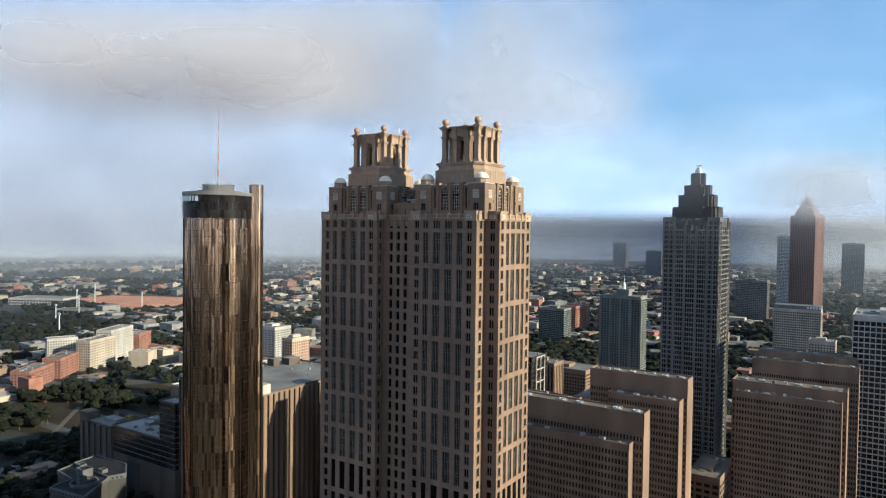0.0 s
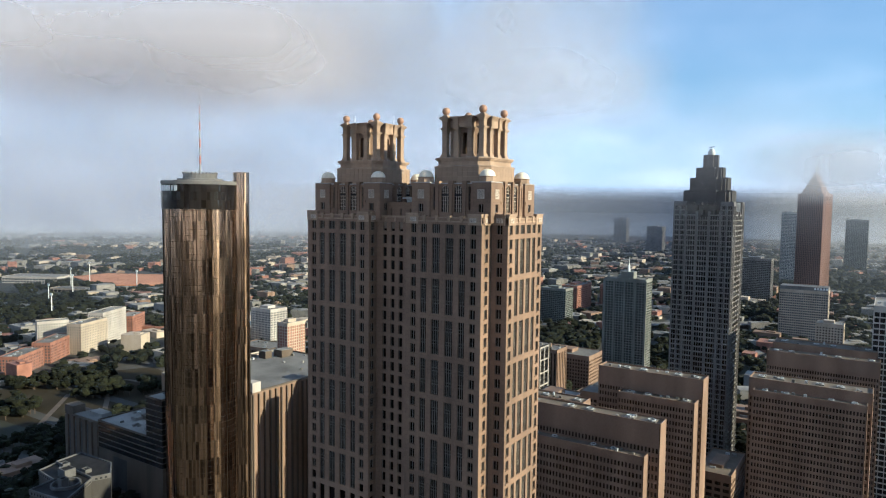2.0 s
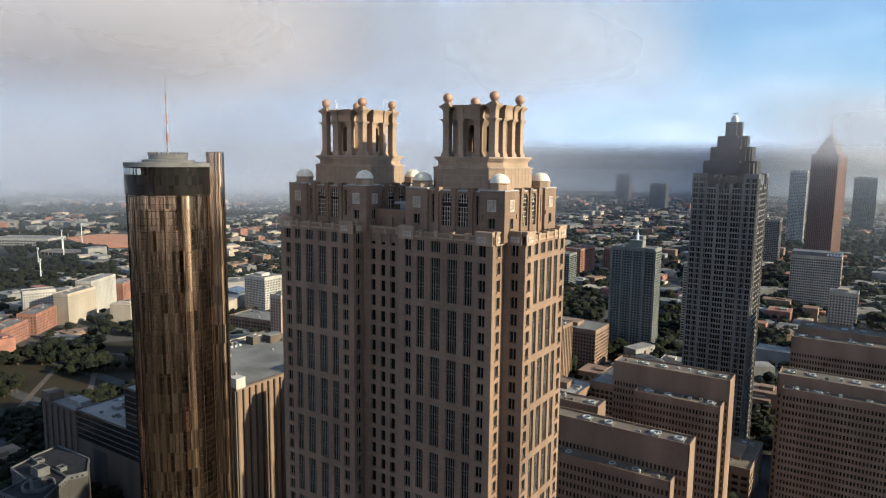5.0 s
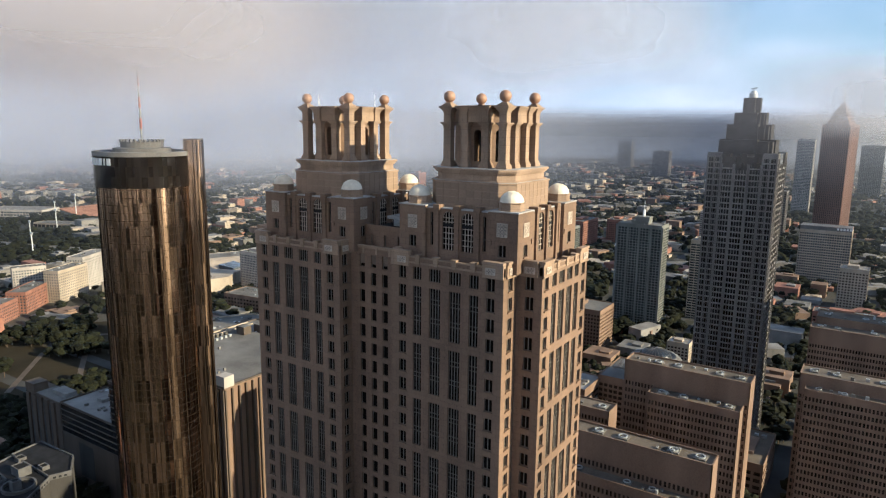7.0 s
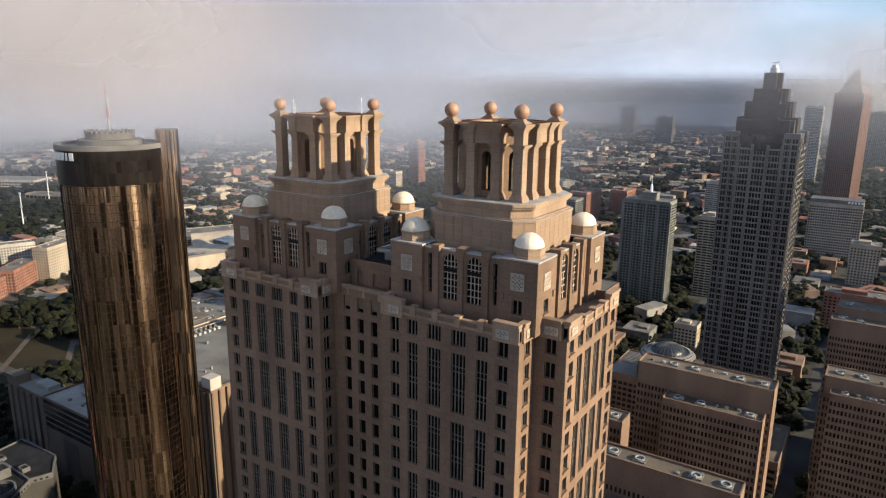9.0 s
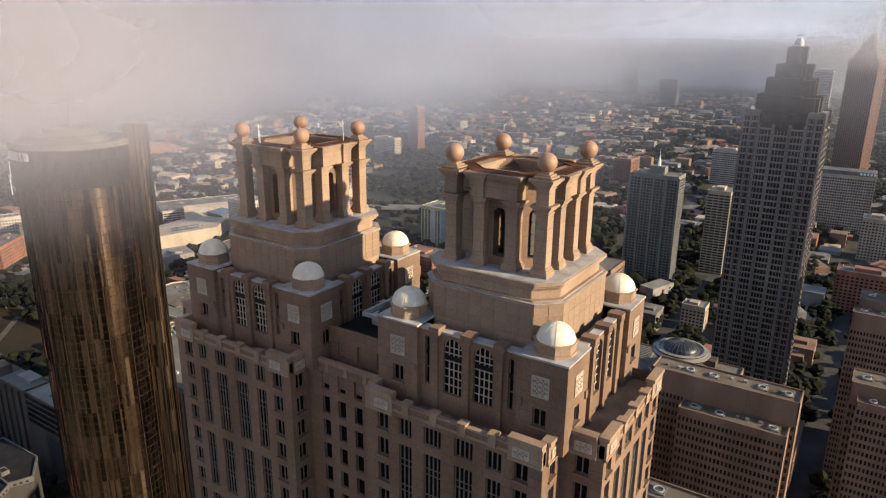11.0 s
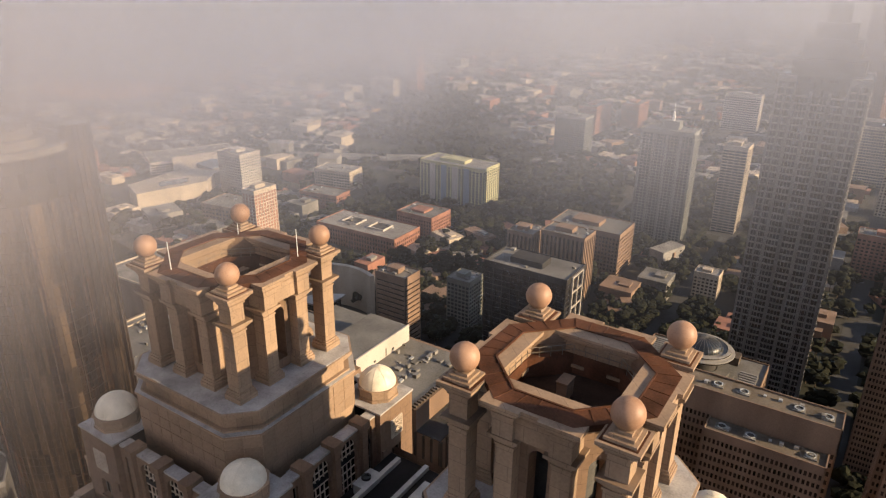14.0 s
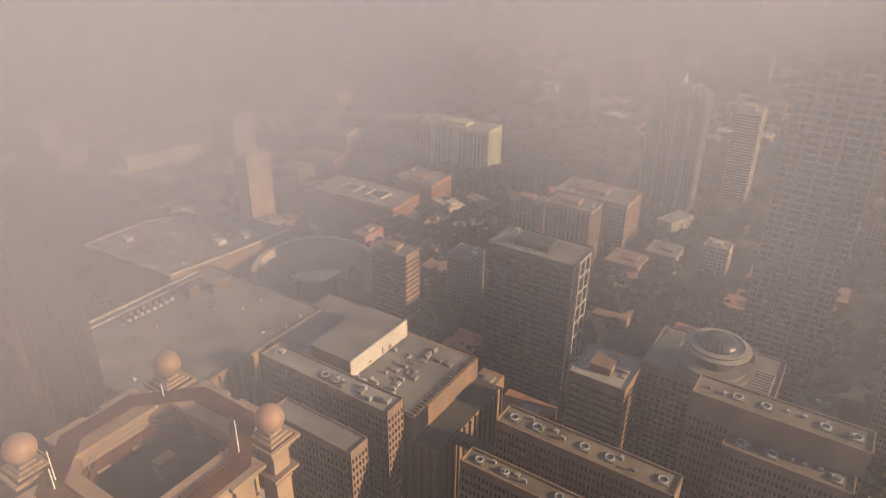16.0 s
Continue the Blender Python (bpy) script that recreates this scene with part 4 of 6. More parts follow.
# the brown precast office slabs: x0, x1, y0, y1, top for the front slab and the back slab
SLABS = (
    ("a", (-160, -96.5, 297, 303.4, 104.0), (-165, -92.0, 303.6, 312, 117.0)),
    ("b", (-137, -97.0, 384, 393.0, 105.3), (-151.4, -95.0, 393.2, 405, 116.0)),
    ("c", (-75.7, -22, 430, 437, 105.8), (-78.8, -20, 437.2, 452, 111.0)),
    ("d", (-208, -150, 326.5, 333.5, 105.5), (-208, -144.5, 350.6, 360.5, 105.6)),
    ("e", (-84, -18, 539, 552, 108.0), (-82, -20, 552.2, 572, 112.0)),
)
for tag, fr, bk in SLABS:
    cx, cy = (bk[0] + bk[1]) / 2, (bk[2] + bk[3]) / 2
    b = tower_at("office_block", cx, cy, "brown precast office slab with narrow vertical windows and rooftop coolers", "office building", "brown precast office slabs")
    for x0, x1, y0, y1, z in (fr, bk):
        grid_block(b, x0 - cx, x1 - cx, y0 - cy, y1 - cy, 0, z, 1.55, 3.75, 0.62, 1.55, BROWN_CONC, BROWN_GLASS, ROOF_BROWN, 0.45, 8.6 if z > 106 else 1.6, "slab", 1.0, "snw")
        xm = (x0 + x1) / 2 - cx
        n = int((x1 - x0) / 9)
        for i in range(n):
            if (i * 7 + int(z)) % 3 != 2:
                cooler(b, x0 - cx + (x1 - x0) * (i + 0.5) / n, (y0 + y1) / 2 - cy, z - 0.2, min(1.7, (y1 - y0) / 5))
        roof_clutter(b, x0 - cx, x1 - cx, y0 - cy, y1 - cy, z - 0.2, 7, ord(tag), 1.6)

# ---- round bronze-glass hotel tower ----
WX, WY, WR = -306.3, 241.5, 18.0
hotel = tower_at("hotel_tower", WX, WY, "cylindrical bronze mirror-glass hotel tower with a dark top band")
PANES = 64
body = part("glass_drum", Mesh().lathe([(WR - 0.12, 0), (WR - 0.12, 203.5)], PANES, start=0.03), BRONZE, hotel, "bronze mirrored glass")
mull = Mesh()
for i in range(PANES):
    a = 0.03 + 2 * math.pi * i / PANES
    c, s = math.cos(a), math.sin(a)
    mull.bar(((WR - 0.1) * c, (WR - 0.1) * s, 0), ((WR - 0.1) * c, (WR - 0.1) * s, 203.5), 0.1 if i % 4 else 0.28)
part("mullion", mull, BRONZE_DARK, body, kind="stuff")
bands = Mesh()
for k in range(68):
    z = 203.0 - 3.0 * k
    if z > 0:
        bands.lathe([(WR - 0.115, z - 0.07), (WR - 0.04, z - 0.06), (WR - 0.04, z + 0.06), (WR - 0.115, z + 0.07)], PANES, start=0.03)
part("floor_band", bands, BRONZE_DARK, body, kind="stuff")
DARK_BAND = glass_wall("smoked_glass", (0.012, 0.009, 0.007), 0.25, 0.0, 0.02, (1.8, 1.8, 4.0), 0.4, spec=0.25)
crown_band = part("crown_band", Mesh().lathe([(WR - 0.1, 203.5), (WR + 0.35, 203.6), (WR + 0.35, 215.6), (WR + 0.05, 215.6)], PANES), DARK_BAND, hotel, "dark smoked band of the revolving restaurant")
part("rim", Mesh().lathe([(WR + 0.1, 215.6), (WR + 0.5, 215.7), (WR + 0.5, 217.4), (WR - 1.0, 217.5), (WR - 1.2, 216.4), (0, 216.45)], PANES), ROOF_PALE, crown_band, "pale parapet and roof")
top = Mesh().lathe([(11.0, 216.4), (11.0, 218.6), (8.2, 218.8), (8.2, 221.0), (7.6, 221.2), (0, 221.25)], 28)
for i in range(28):
    a = 2 * math.pi * i / 28
    top.box(8.0 * math.cos(a) - 0.35, 8.0 * math.cos(a) + 0.35, 8.0 * math.sin(a) - 0.35, 8.0 * math.sin(a) + 0.35, 220.9, 221.9)
house = part("roof_house", top, ROOF_PALE, hotel, "pale round rooftop plant house")
mast = Mesh().lathe([(0.45, 221.2), (0.35, 238), (0.22, 252), (0.12, 268), (0.0, 268.2)], 8)
for k in range(11):
    mast.lathe([(0.1, 236 + 2.7 * k), (0.6 - 0.035 * k, 236.4 + 2.7 * k), (0.1, 236.9 + 2.7 * k)], 8)
mast_part = part("mast", mast, DUCT, hotel, "slender rooftop aerial mast")
RED_PAINT = surface("faded_red_paint", (0.24, 0.10, 0.085), (0.40, 0.19, 0.16), 0.7, 0.5, 4.0, 0.05)
for k in range(5):
    z = 226 + 8.4 * k
    part("red_band", Mesh().lathe([(0.50 - 0.07 * k, z), (0.48 - 0.07 * k, z + 4.2)], 8), RED_PAINT, mast_part, "faded red band")
# lift shaft standing off the drum
sa = math.radians(42)
ex, ey = math.cos(sa), math.sin(sa)
sc = Mesh()
plan = []
for i in range(9):
    t = -math.pi / 2 + math.pi * i / 8
    r, w = 20.2 + 3.4 * math.cos(t), 3.3 * math.sin(t)
    plan.append((r * ex - w * ey, r * ey + w * ex))
plan += [(16.5 * ex - 3.3 * ey, 16.5 * ey + 3.3 * ex), (16.5 * ex + 3.3 * ey, 16.5 * ey - 3.3 * ex)]
lift = part("lift_shaft", sc.prism(plan, 0, 222.0), BRONZE, hotel, "bronze glass lift shaft")
part("shaft_roof", Mesh().prism(plan, 222.0, 222.3), ROOF_PALE, lift)
sm = Mesh()
for x, y in plan[:9]:
    sm.bar((x, y, 0), (x, y, 222), 0.25)
part("mullion", sm, BRONZE_DARK, lift)
# plain pale marks in place of the name at the rim
for i, (wd, ht) in enumerate(((1.5, 2.6), (1.5, 2.6), (1.6, 2.6), (1.7, 2.6), (0.7, 2.6), (1.7, 2.6))):
    a = math.radians(253 + i * 6.6)
    m = Mesh().box(-wd / 2, wd / 2, -0.12, 0.12, 0, ht)
    part("sign_mark", m, WHITE_METAL, crown_band, "white sign mark", at=((WR + 0.62) * math.cos(a), (WR + 0.62) * math.sin(a), 212.4), turn=a + math.pi / 2)

# ---- stepped dark skyscraper ----
tx, ty = -138.0, 594.0
truss = tower_at("stepped_tower", tx, ty, "dark granite skyscraper with stepped top and bowed window bays")
HW = 21.5
core = part("core", Mesh().box(-HW, HW, -HW, HW, 0, 211), DGLASS, truss)
fl = 3.95
for s in range(4):
    ca, sa_ = math.cos(s * math.pi / 2), math.sin(s * math.pi / 2)
    m = Mesh()
    lines = Mesh()

    def rot(p):
        return (p[0] * ca - p[1] * sa_, p[0] * sa_ + p[1] * ca, p[2])
    for k in range(53):
        z = 209.5 - fl * k
        if z < 2:
            break
        for x0, x1, bow in ((-HW, -13.2, 0), (-12.2, -5.0, 0.9), (-4.2, 4.2, 0.9), (5.0, 12.2, 0.9), (13.2, HW, 0)):
            n = 4 if bow else 1
            top_cut = 0 if not bow else (205 if abs(x0 + x1) > 8 else 200)
            if bow and z > top_cut:
                continue
            for i in range(n):
                a, b = x0 + (x1 - x0) * i / n, x0 + (x1 - x0) * (i + 1) / n
                fa, fb = -HW - 0.35 - bow * math.sin(math.pi * i / n), -HW - 0.35 - bow * math.sin(math.pi * (i + 1) / n)
                poly = [(a, fa), (b, fb), (b, -HW + 0.05), (a, -HW + 0.05)]
                k0 = len(lines.v)
                lines.prism(poly, z - 0.95, z, foot=True)
                lines.v[k0:] = [rot(p) for p in lines.v[k0:]]
    for x in (-HW, -17.35, -13.2, -12.2, -5.0, -4.2, 4.2, 5.0, 12.2, 13.2, 17.35, HW):
        k0 = len(m.v)
        m.box(x - 0.45, x + 0.45, -HW - 0.75, -HW + 0.1, 0, 211 if abs(x) > 12.5 else 204)
        m.v[k0:] = [rot(p) for p in m.v[k0:]]
    fine = Mesh()
    for k in range(25):
        x = -HW + 2 * HW * k / 24
        fine.box(x - 0.13, x + 0.13, -HW - (1.0 if abs(x) < 12 else 0.45), -HW + 0.1, 0, 208 if abs(x) > 12.5 else 200)
    fine.v = [rot(p) for p in fine.v]
    part("mullion", fine, DARK_TOWER, core, kind="stuff")
    k0 = len(m.v)
    for a in (-1, 1):
        x0, x1 = sorted((a * HW, a * 13.2))
        m.box(x0, x1, -HW - 0.6, -HW + 4, 208.2, 211.6)
    m.v[k0:] = [rot(p) for p in m.v[k0:]]
    part("pier", m, DARK_TOWER, core, kind="stuff")
    part("floor_band", lines, surface("grey_granite_band", (0.085, 0.078, 0.07), (0.23, 0.21, 0.19), 0.6, 0.1, 2.0, 0.1) if s == 0 else bpy.data.materials["grey_granite_band"], core, kind="stuff")
for h, hn, z0, z1 in ((17.0, 8.0, 204, 220.5), (13.2, 7.0, 220.5, 230.5), (9.2, 5.0, 230.5, 238.5), (4.6, 2.5, 238.5, 248.5)):
    st = Mesh().box(-h, h, -h + 2.2, h - 2.2, z0, z1 - 1.2)
    st.box(-h + 2.2, h - 2.2, -h, h, z0, z1 - 1.2 + 0.003)
    st.box(-hn, hn, -h - 1.0, h + 1.0, z0, z1)
    st.box(-h - 1.0, h + 1.0, -hn, hn, z0, z1 + 0.003)
    part("setback_tier", st, TIER, truss)
cap = Mesh().lathe([(2.8, 248.5), (2.8, 251.4), (2.0, 251.8), (1.7, 253.2), (0, 253.3)], 16)
cap.bar((-2, 0, 254.6), (2.4, 0, 255.2), 0.7)
cap.bar((0, 0, 253.5), (0, 0, 255), 0.4)
part("beacon", cap, DUCT, truss, "white beacon drum with a crane arm")

# ---- far brown tower with a spire ----
bt = tower_at("spire_tower", -134, 1410, "tall red-brown granite tower with pyramid top and spire")
bt.rotation_euler = (0, 0, math.radians(-15))
RED_GRANITE = surface("red_granite", (0.08, 0.04, 0.032), (0.17, 0.09, 0.07), 0.6, 0.03, 0.6, 0.1, streak=0.2)
g = grid_block(bt, -21, 21, -21, 21, 0, 232, 3.0, 3.9, 1.7, 0.9, RED_GRANITE, DGLASS, DARK_ROOF_SHADE, 0.5, 4)
pyr = Mesh()
for h, z0, z1 in ((17, 232, 240), (14, 240, 247), (11, 247, 254), (8, 254, 261), (5, 261, 268)):
    pyr.prism(rect(-h, h, -h, h), z0, z1, rect(-h + 2, h - 2, -h + 2, h - 2))
part("pyramid_top", pyr, RED_GRANITE, bt)
part("spire", Mesh().lathe([(1.6, 268), (0.9, 282), (0.25, 303), (0, 303.2)], 8), WHITE_METAL, bt)

# ---- other high-rises: name, label, x, y, half sizes, height, pitch, floor, pier, band, skin, glass, roof, turn ----
GREEN_GLASS = glass_wall("green_glass", (0.03, 0.04, 0.04), 0.15, 0.0, 0.02, (2, 2, 3.2), 0.6)
SKY_GLASS = glass_wall("blue_grey_glass", (0.05, 0.06, 0.07), 0.12, 0.0, 0.02, (2, 2, 3.8), 0.5)
BLUE_PANEL = surface("blue_grey_panel", (0.10, 0.15, 0.20), (0.22, 0.29, 0.36), 0.7, 0.1, 2.0, 0.1)
HIGH = (
    ("white_grid_tower", "white gridded office tower with dark windows", 8, 590, 31, 26, 142, 3.4, 3.9, 0.5, 0.9, WHITE_CONC, DGLASS, ROOF_PALE),
    ("apartment_tower", "green-grey apartment tower with stacked balconies", -283.5, 845, 24.5, 14, 119, 3.6, 3.1, 0.8, 0.9, GREEN_GREY, GREEN_GLASS, ROOF_GREY),
    ("white_slim_tower", "slim white tower with close floor lines", -252, 2120, 20, 20, 194, 4.0, 3.9, 0.8, 1.6, WHITE_CONC, SKY_GLASS, ROOF_PALE),
    ("wide_office", "wide pale office building with a gridded front and dark roof band", -125, 1210, 33, 15, 81, 3.0, 3.8, 0.9, 1.5, CREAM_CONC, SKY_GLASS, ROOF_GREY),
    ("far_tower", "distant dark glass office tower", -1230, 3600, 34, 25, 140, 5, 4, 1.4, 1.4, DARK_TOWER, DGLASS, DARK_ROOF_SHADE),
    ("far_tower", "distant dark glass office tower", -894, 3075, 34, 25, 116, 5, 4, 1.4, 1.4, DARK_TOWER, DGLASS, DARK_ROOF_SHADE),
    ("far_tower", "distant grey tower with a small cap", -115, 2680, 32, 25, 168, 5, 4, 1.4, 1.4, GREEN_GREY, DGLASS, DARK_ROOF_SHADE),
    ("far_office", "distant dark office block", -270, 1700, 33, 20, 92, 4, 3.9, 0.8, 1.4, DARK_TOWER, DGLASS, DARK_ROOF_SHADE),
    ("far_office", "distant pale office block", -330, 1480, 30, 14, 64, 4, 3.9, 0.6, 1.9, WHITE_CONC, SKY_GLASS, ROOF_PALE),
    ("slab_tower", "narrow cream tower with balcony bands", -232, 921, 12, 14, 95, 6.0, 3.1, 0.6, 1.2, CREAM_CONC, GREEN_GLASS, ROOF_PALE),
    ("far_tower", "distant brown slab tower", -1024, 1440, 14, 14, 108, 3, 3.5, 0.8, 1.4, BRICK, BROWN_GLASS, ROOF_GREY),
    ("far_office", "distant pale office block", -1052, 1365, 30, 12, 42, 4, 3.5, 0.8, 1.5, CREAM_CONC, SKY_GLASS, ROOF_PALE),
    ("green_block", "dark green-glass apartment block", -505, 1130, 24, 16, 62, 4, 3.2, 0.5, 0.8, GREEN_GREY, GREEN_GLASS, ROOF_GREY),
    ("loft_block", "red brick loft building", -545, 1320, 16, 38, 48, 4, 4, 1.6, 1.6, BRICK, BROWN_GLASS, ROOF_GREY),
    ("loft_block", "red brick loft building", -500, 1400, 16, 26, 44, 4, 4, 1.6, 1.6, BRICK, BROWN_GLASS, ROOF_GREY),
    ("cream_block", "cream concrete institutional block", -80, 1080, 16, 14, 52, 3.4, 3.6, 1.6, 1.7, CREAM_CONC, BROWN_GLASS, ROOF_PALE),
    ("brick_block", "dark red brick apartment building with a lit end", -78, 866, 28, 11, 42, 4, 3.4, 1.8, 1.6, BRICK, BROWN_GLASS, ROOF_GREY),
    ("brown_block", "brown office block with a flat roof", -320, 745, 34, 20, 42, 3.2, 3.8, 1.4, 1.6, BROWN_CONC, BROWN_GLASS, ROOF_GREY),
    ("brown_block", "brown stepped tower block", -309, 660, 19, 12, 62, 4.0, 3.8, 1.9, 0.0, BROWN_CONC, BROWN_GLASS, ROOF_GREY),
    ("brown_block", "brown stepped tower block", -352, 668, 12, 12, 52, 4.0, 3.8, 1.9, 0.0, BROWN_CONC, BROWN_GLASS, ROOF_GREY),
    ("framed_tower", "dark tower with a white framed end wall", -267, 507, 27, 14, 97, 6, 3.8, 0.3, 0.5, TIER, DGLASS, ROOF_GREY),
    ("banded_block", "brown banded office block with white roof", -197, 437, 13, 13, 82, 30, 3.7, 0.8, 1.7, BROWN_CONC, DGLASS, ROOF_PALE),
    ("brown_tower", "plain brown tower with a notched lit edge", -378, 514, 13, 9, 61, 26, 3.8, 1.0, 2.6, BROWN_CONC, BROWN_GLASS, ROOF_GREY),
    ("green_block", "green-grey block with balconies", -356, 572, 10, 10, 41, 3.4, 3.3, 0.7, 1.1, GREEN_GREY, GREEN_GLASS, ROOF_PALE),
    ("brick_tower", "red brick tower with white window frames and pale top", -597, 584, 8, 14, 68, 3.6, 3.4, 0.9, 0.8, CREAM_CONC, BRICK, ROOF_PALE),
    ("white_block", "white ribbed concrete building", -775, 712, 20, 16, 52, 3.0, 3.4, 1.0, 1.2, WHITE_CONC, SKY_GLASS, ROOF_PALE),
    ("colour_block", "yellow-green and blue striped apartment slab", -527, 836, 44, 19, 50, 5.0, 3.2, 1.6, 0.8, YELLOW, SKY_GLASS, ROOF_PALE),
    ("brick_block", "plain red brick city building", -500, 722, 22, 18, 25, 3.4, 3.6, 1.5, 1.5, BRICK, BROWN_GLASS, ROOF_GREY),
    ("brown_block", "low hall with a broad flat brown roof", -110, 533, 11, 26, 25, 5.0, 4.5, 1.6, 2.0, BROWN_CONC, BROWN_GLASS, ROOF_BROWN),
    ("small_block", "small white-roofed apartment block", -207, 733, 10, 8, 24, 3.4, 3.2, 1.2, 1.4, CREAM_CONC, BROWN_GLASS, ROOF_PALE),
)
for name, label, x, y, hx, hy, z, pitch, fl_, pier, band, skin, gl, rf in HIGH:
    b = tower_at(name, x, y, label, "building" if z < 90 else "skyscraper")
    grid_block(b, -hx, hx, -hy, hy, 0, z, pitch, fl_, pier, band, skin, gl, rf, 0.4, 3.0)
    roof_clutter(b, -hx, hx, -hy, hy, z - 0.2, 6, int(abs(x) + y), 4.0)
    hh = 3.5 if z > 40 else 2.0
    part("plant_room", Mesh().box(-hx * 0.5, hx * 0.3, -hy * 0.5, hy * 0.4, z - 0.3, z + hh), skin, b)
    if name == "apartment_tower":
        part("plant_room", Mesh().box(-8, 8, -6, 6, z, z + 8), skin, b)
        part("spire", Mesh().lathe([(1.6, z + 8), (1.3, z + 15), (0.3, z + 17), (0.15, z + 26), (0, z + 26.1)], 8), WHITE_METAL, b)
        for c in (-25.5, -13, 0, 13, 25.5):
            part("balcony_pier", Mesh().box(c - 1.2, c + 1.2, -hy - 1.4, -hy - 0.3, 0, z - 1), skin, b)
    if name == "colour_block":
        for k, (a0, a1) in enumerate(((-30, -22), (-14, -6), (2, 10), (18, 26))):
            part("colour_panel", Mesh().box(a0, a1, -hy - 0.75, -hy - 0.42, 3, z - 2), BLUE_PANEL if k % 2 else WHITE_CONC, b, "blue-grey panel stripe" if k % 2 else "white panel stripe")
    if name == "framed_tower":
        m = Mesh()
        for yy in (-7.4, 0.1, 7.6):
            m.bar((hx + 1.2, yy, 0), (hx + 1.2, yy, z), 0.9)
        for k in range(10):
            m.bar((hx + 1.2, -7.4, z - 0.5 - 10 * k), (hx + 1.2, 7.6, z - 0.5 - 10 * k), 0.8)
        part("end_frame", m, WHITE_CONC, b, "white framework over the end wall")
    if name == "wide_office":
        part("sign_band", Mesh().box(-hx, hx, -hy - 0.6, hy, z + 0.6, z + 6), DARK_TOWER, b)
        for i in range(5):
            part("sign_mark", Mesh().box(14 + i * 4, 16.6 + i * 4, -hy - 0.9, -hy - 0.6, z + 2, z + 5), WHITE_METAL, b)

# ---- trade-mart halls ----
mart = tower_at("mart_hall", -367, 337, "large trade hall with ribbed brown walls and a wide grey roof", "hall", "trade halls")
mr = part("hall", Mesh().box(-40, 42, -47, 47, 0, 94.6), BROWN_CONC, mart)
part("roof", Mesh().box(-40, 42, -47, 47, 94.6, 95.0), ROOF_GREY, mr)
ribs = Mesh()
for i in range(21):
    x = -40 + 82 * i / 20
    ribs.box(x - 0.4, x + 0.4, -48.2, -47, 0, 94)
for i in range(22):
    y = -47 + 94 * i / 21
    ribs.box(42, 43.2, y - 0.4, y + 0.4, 0, 94)
part("rib", ribs, RIB_CONC, mr, kind="stuff")
ed = Mesh()
for a, b in (((-40, -47, 95.3), (42, -47, 95.3)), ((42, -47, 95.3), (42, 47, 95.3)), ((42, 47, 95.3), (-40, 47, 95.3)), ((-40, 47, 95.3), (-40, -47, 95.3))):
    ed.bar(a, b, 0.8, 1.0)
part("parapet", ed, RIB_CONC, mr)
part("stair_head", Mesh().box(36, 42.5, -47.3, -41, 95, 101), WHITE_CONC, mart, "white rooftop stair head")
for i in range(8):
    part("roof_unit", Mesh().box(-30, -27.8, -13 + i * 3.4, -11.2 + i * 3.4, 95, 97.0), ROOF_GREY, mart)
    part("roof_unit", Mesh().box(-25.6, -24, -13 + i * 3.4, -11.4 + i * 3.4, 95, 96.4), DUCT, mart)
for x, y, w, d, h in ((-22.5, 21, 7, 6, 5), (-16.5, 33, 8, 11, 5)):
    house_ = part("roof_house", Mesh().box(x - w / 2, x + w / 2, y - d / 2, y + d / 2, 95, 95 + h), RIB_CONC, mart, "pale brown roof house")
    part("roof", Mesh().box(x - w / 2 + 0.2, x + w / 2 - 0.2, y - d / 2 + 0.2, y + d / 2 - 0.2, 95 + h, 95.2 + h), ROOF_GREY, house_)
lane = Mesh()
for x in (-38.6, -33.5):
    lane.bar((x, -44, 95.5), (x, 38, 95.5), 0.5, 0.8)
part("roof_kerb", lane, CREAM_CONC, mart, "pale kerbs along the roof edge")
roof_clutter(mart, -38, 40, -45, 45, 95.0, 22, 5, 1.5)
m2 = tower_at("mart_hall", -307, 374, "grey-roofed trade hall with a long white upper wall", "hall", "trade halls")
h2 = part("hall", Mesh().box(-25, 21, -24, 24, 0, 94.6), BROWN_CONC, m2)
part("roof", Mesh().box(-25, 21, -24, 24, 94.6, 94.9), ROOF_GREY, h2)
part("upper_hall", Mesh().box(7, 29.4, -23.5, 15, 94.9, 103), BROWN_CONC, m2)
part("roof", Mesh().box(7, 29.2, -23.5, 15, 103, 103.2), ROOF_GREY, m2)
part("white_wall", Mesh().box(29.4, 30.2, -24, 15.5, 94.95, 103.6), WHITE_CONC, m2, "long white wall")
marks = Mesh()
for y0, y1, z0, z1 in ((-3.2, -2.6, 95.4, 99.2), (1.5, 3.1, 96.0, 97.3), (-12.0, -10.6, 96.0, 97.0)):
    marks.box(30.2, 30.34, y0, y1, z0, z1)
part("wall_vent", marks, DARK_CONC, m2, "dark vents and a door in the white wall")
roof_clutter(m2, -24, 4, -22, 22, 94.9, 5, 8, 1.4)
m3 = tower_at("mart_hall", -257, 369, "dark brown ribbed trade hall with a cluttered flat roof", "hall", "trade halls")
h3 = part("hall", Mesh().box(-25, 16, -24, 24, 0, 94.6), BROWN_CONC, m3)
part("roof", Mesh().box(-24.5, 13, -23, 22, 94.6, 94.9), ROOF_GREY, h3)
part("lower_hall", Mesh().box(16, 28, -24, 24, 0, 84), BROWN_CONC, m3)
part("roof", Mesh().box(16, 28, -24, 24, 84, 84.3), DARK_CONC, m3)
rb = Mesh()
for i in range(12):
    y = -24 + 48 * i / 11
    rb.box(28, 29, y - 0.35, y + 0.35, 0, 84)
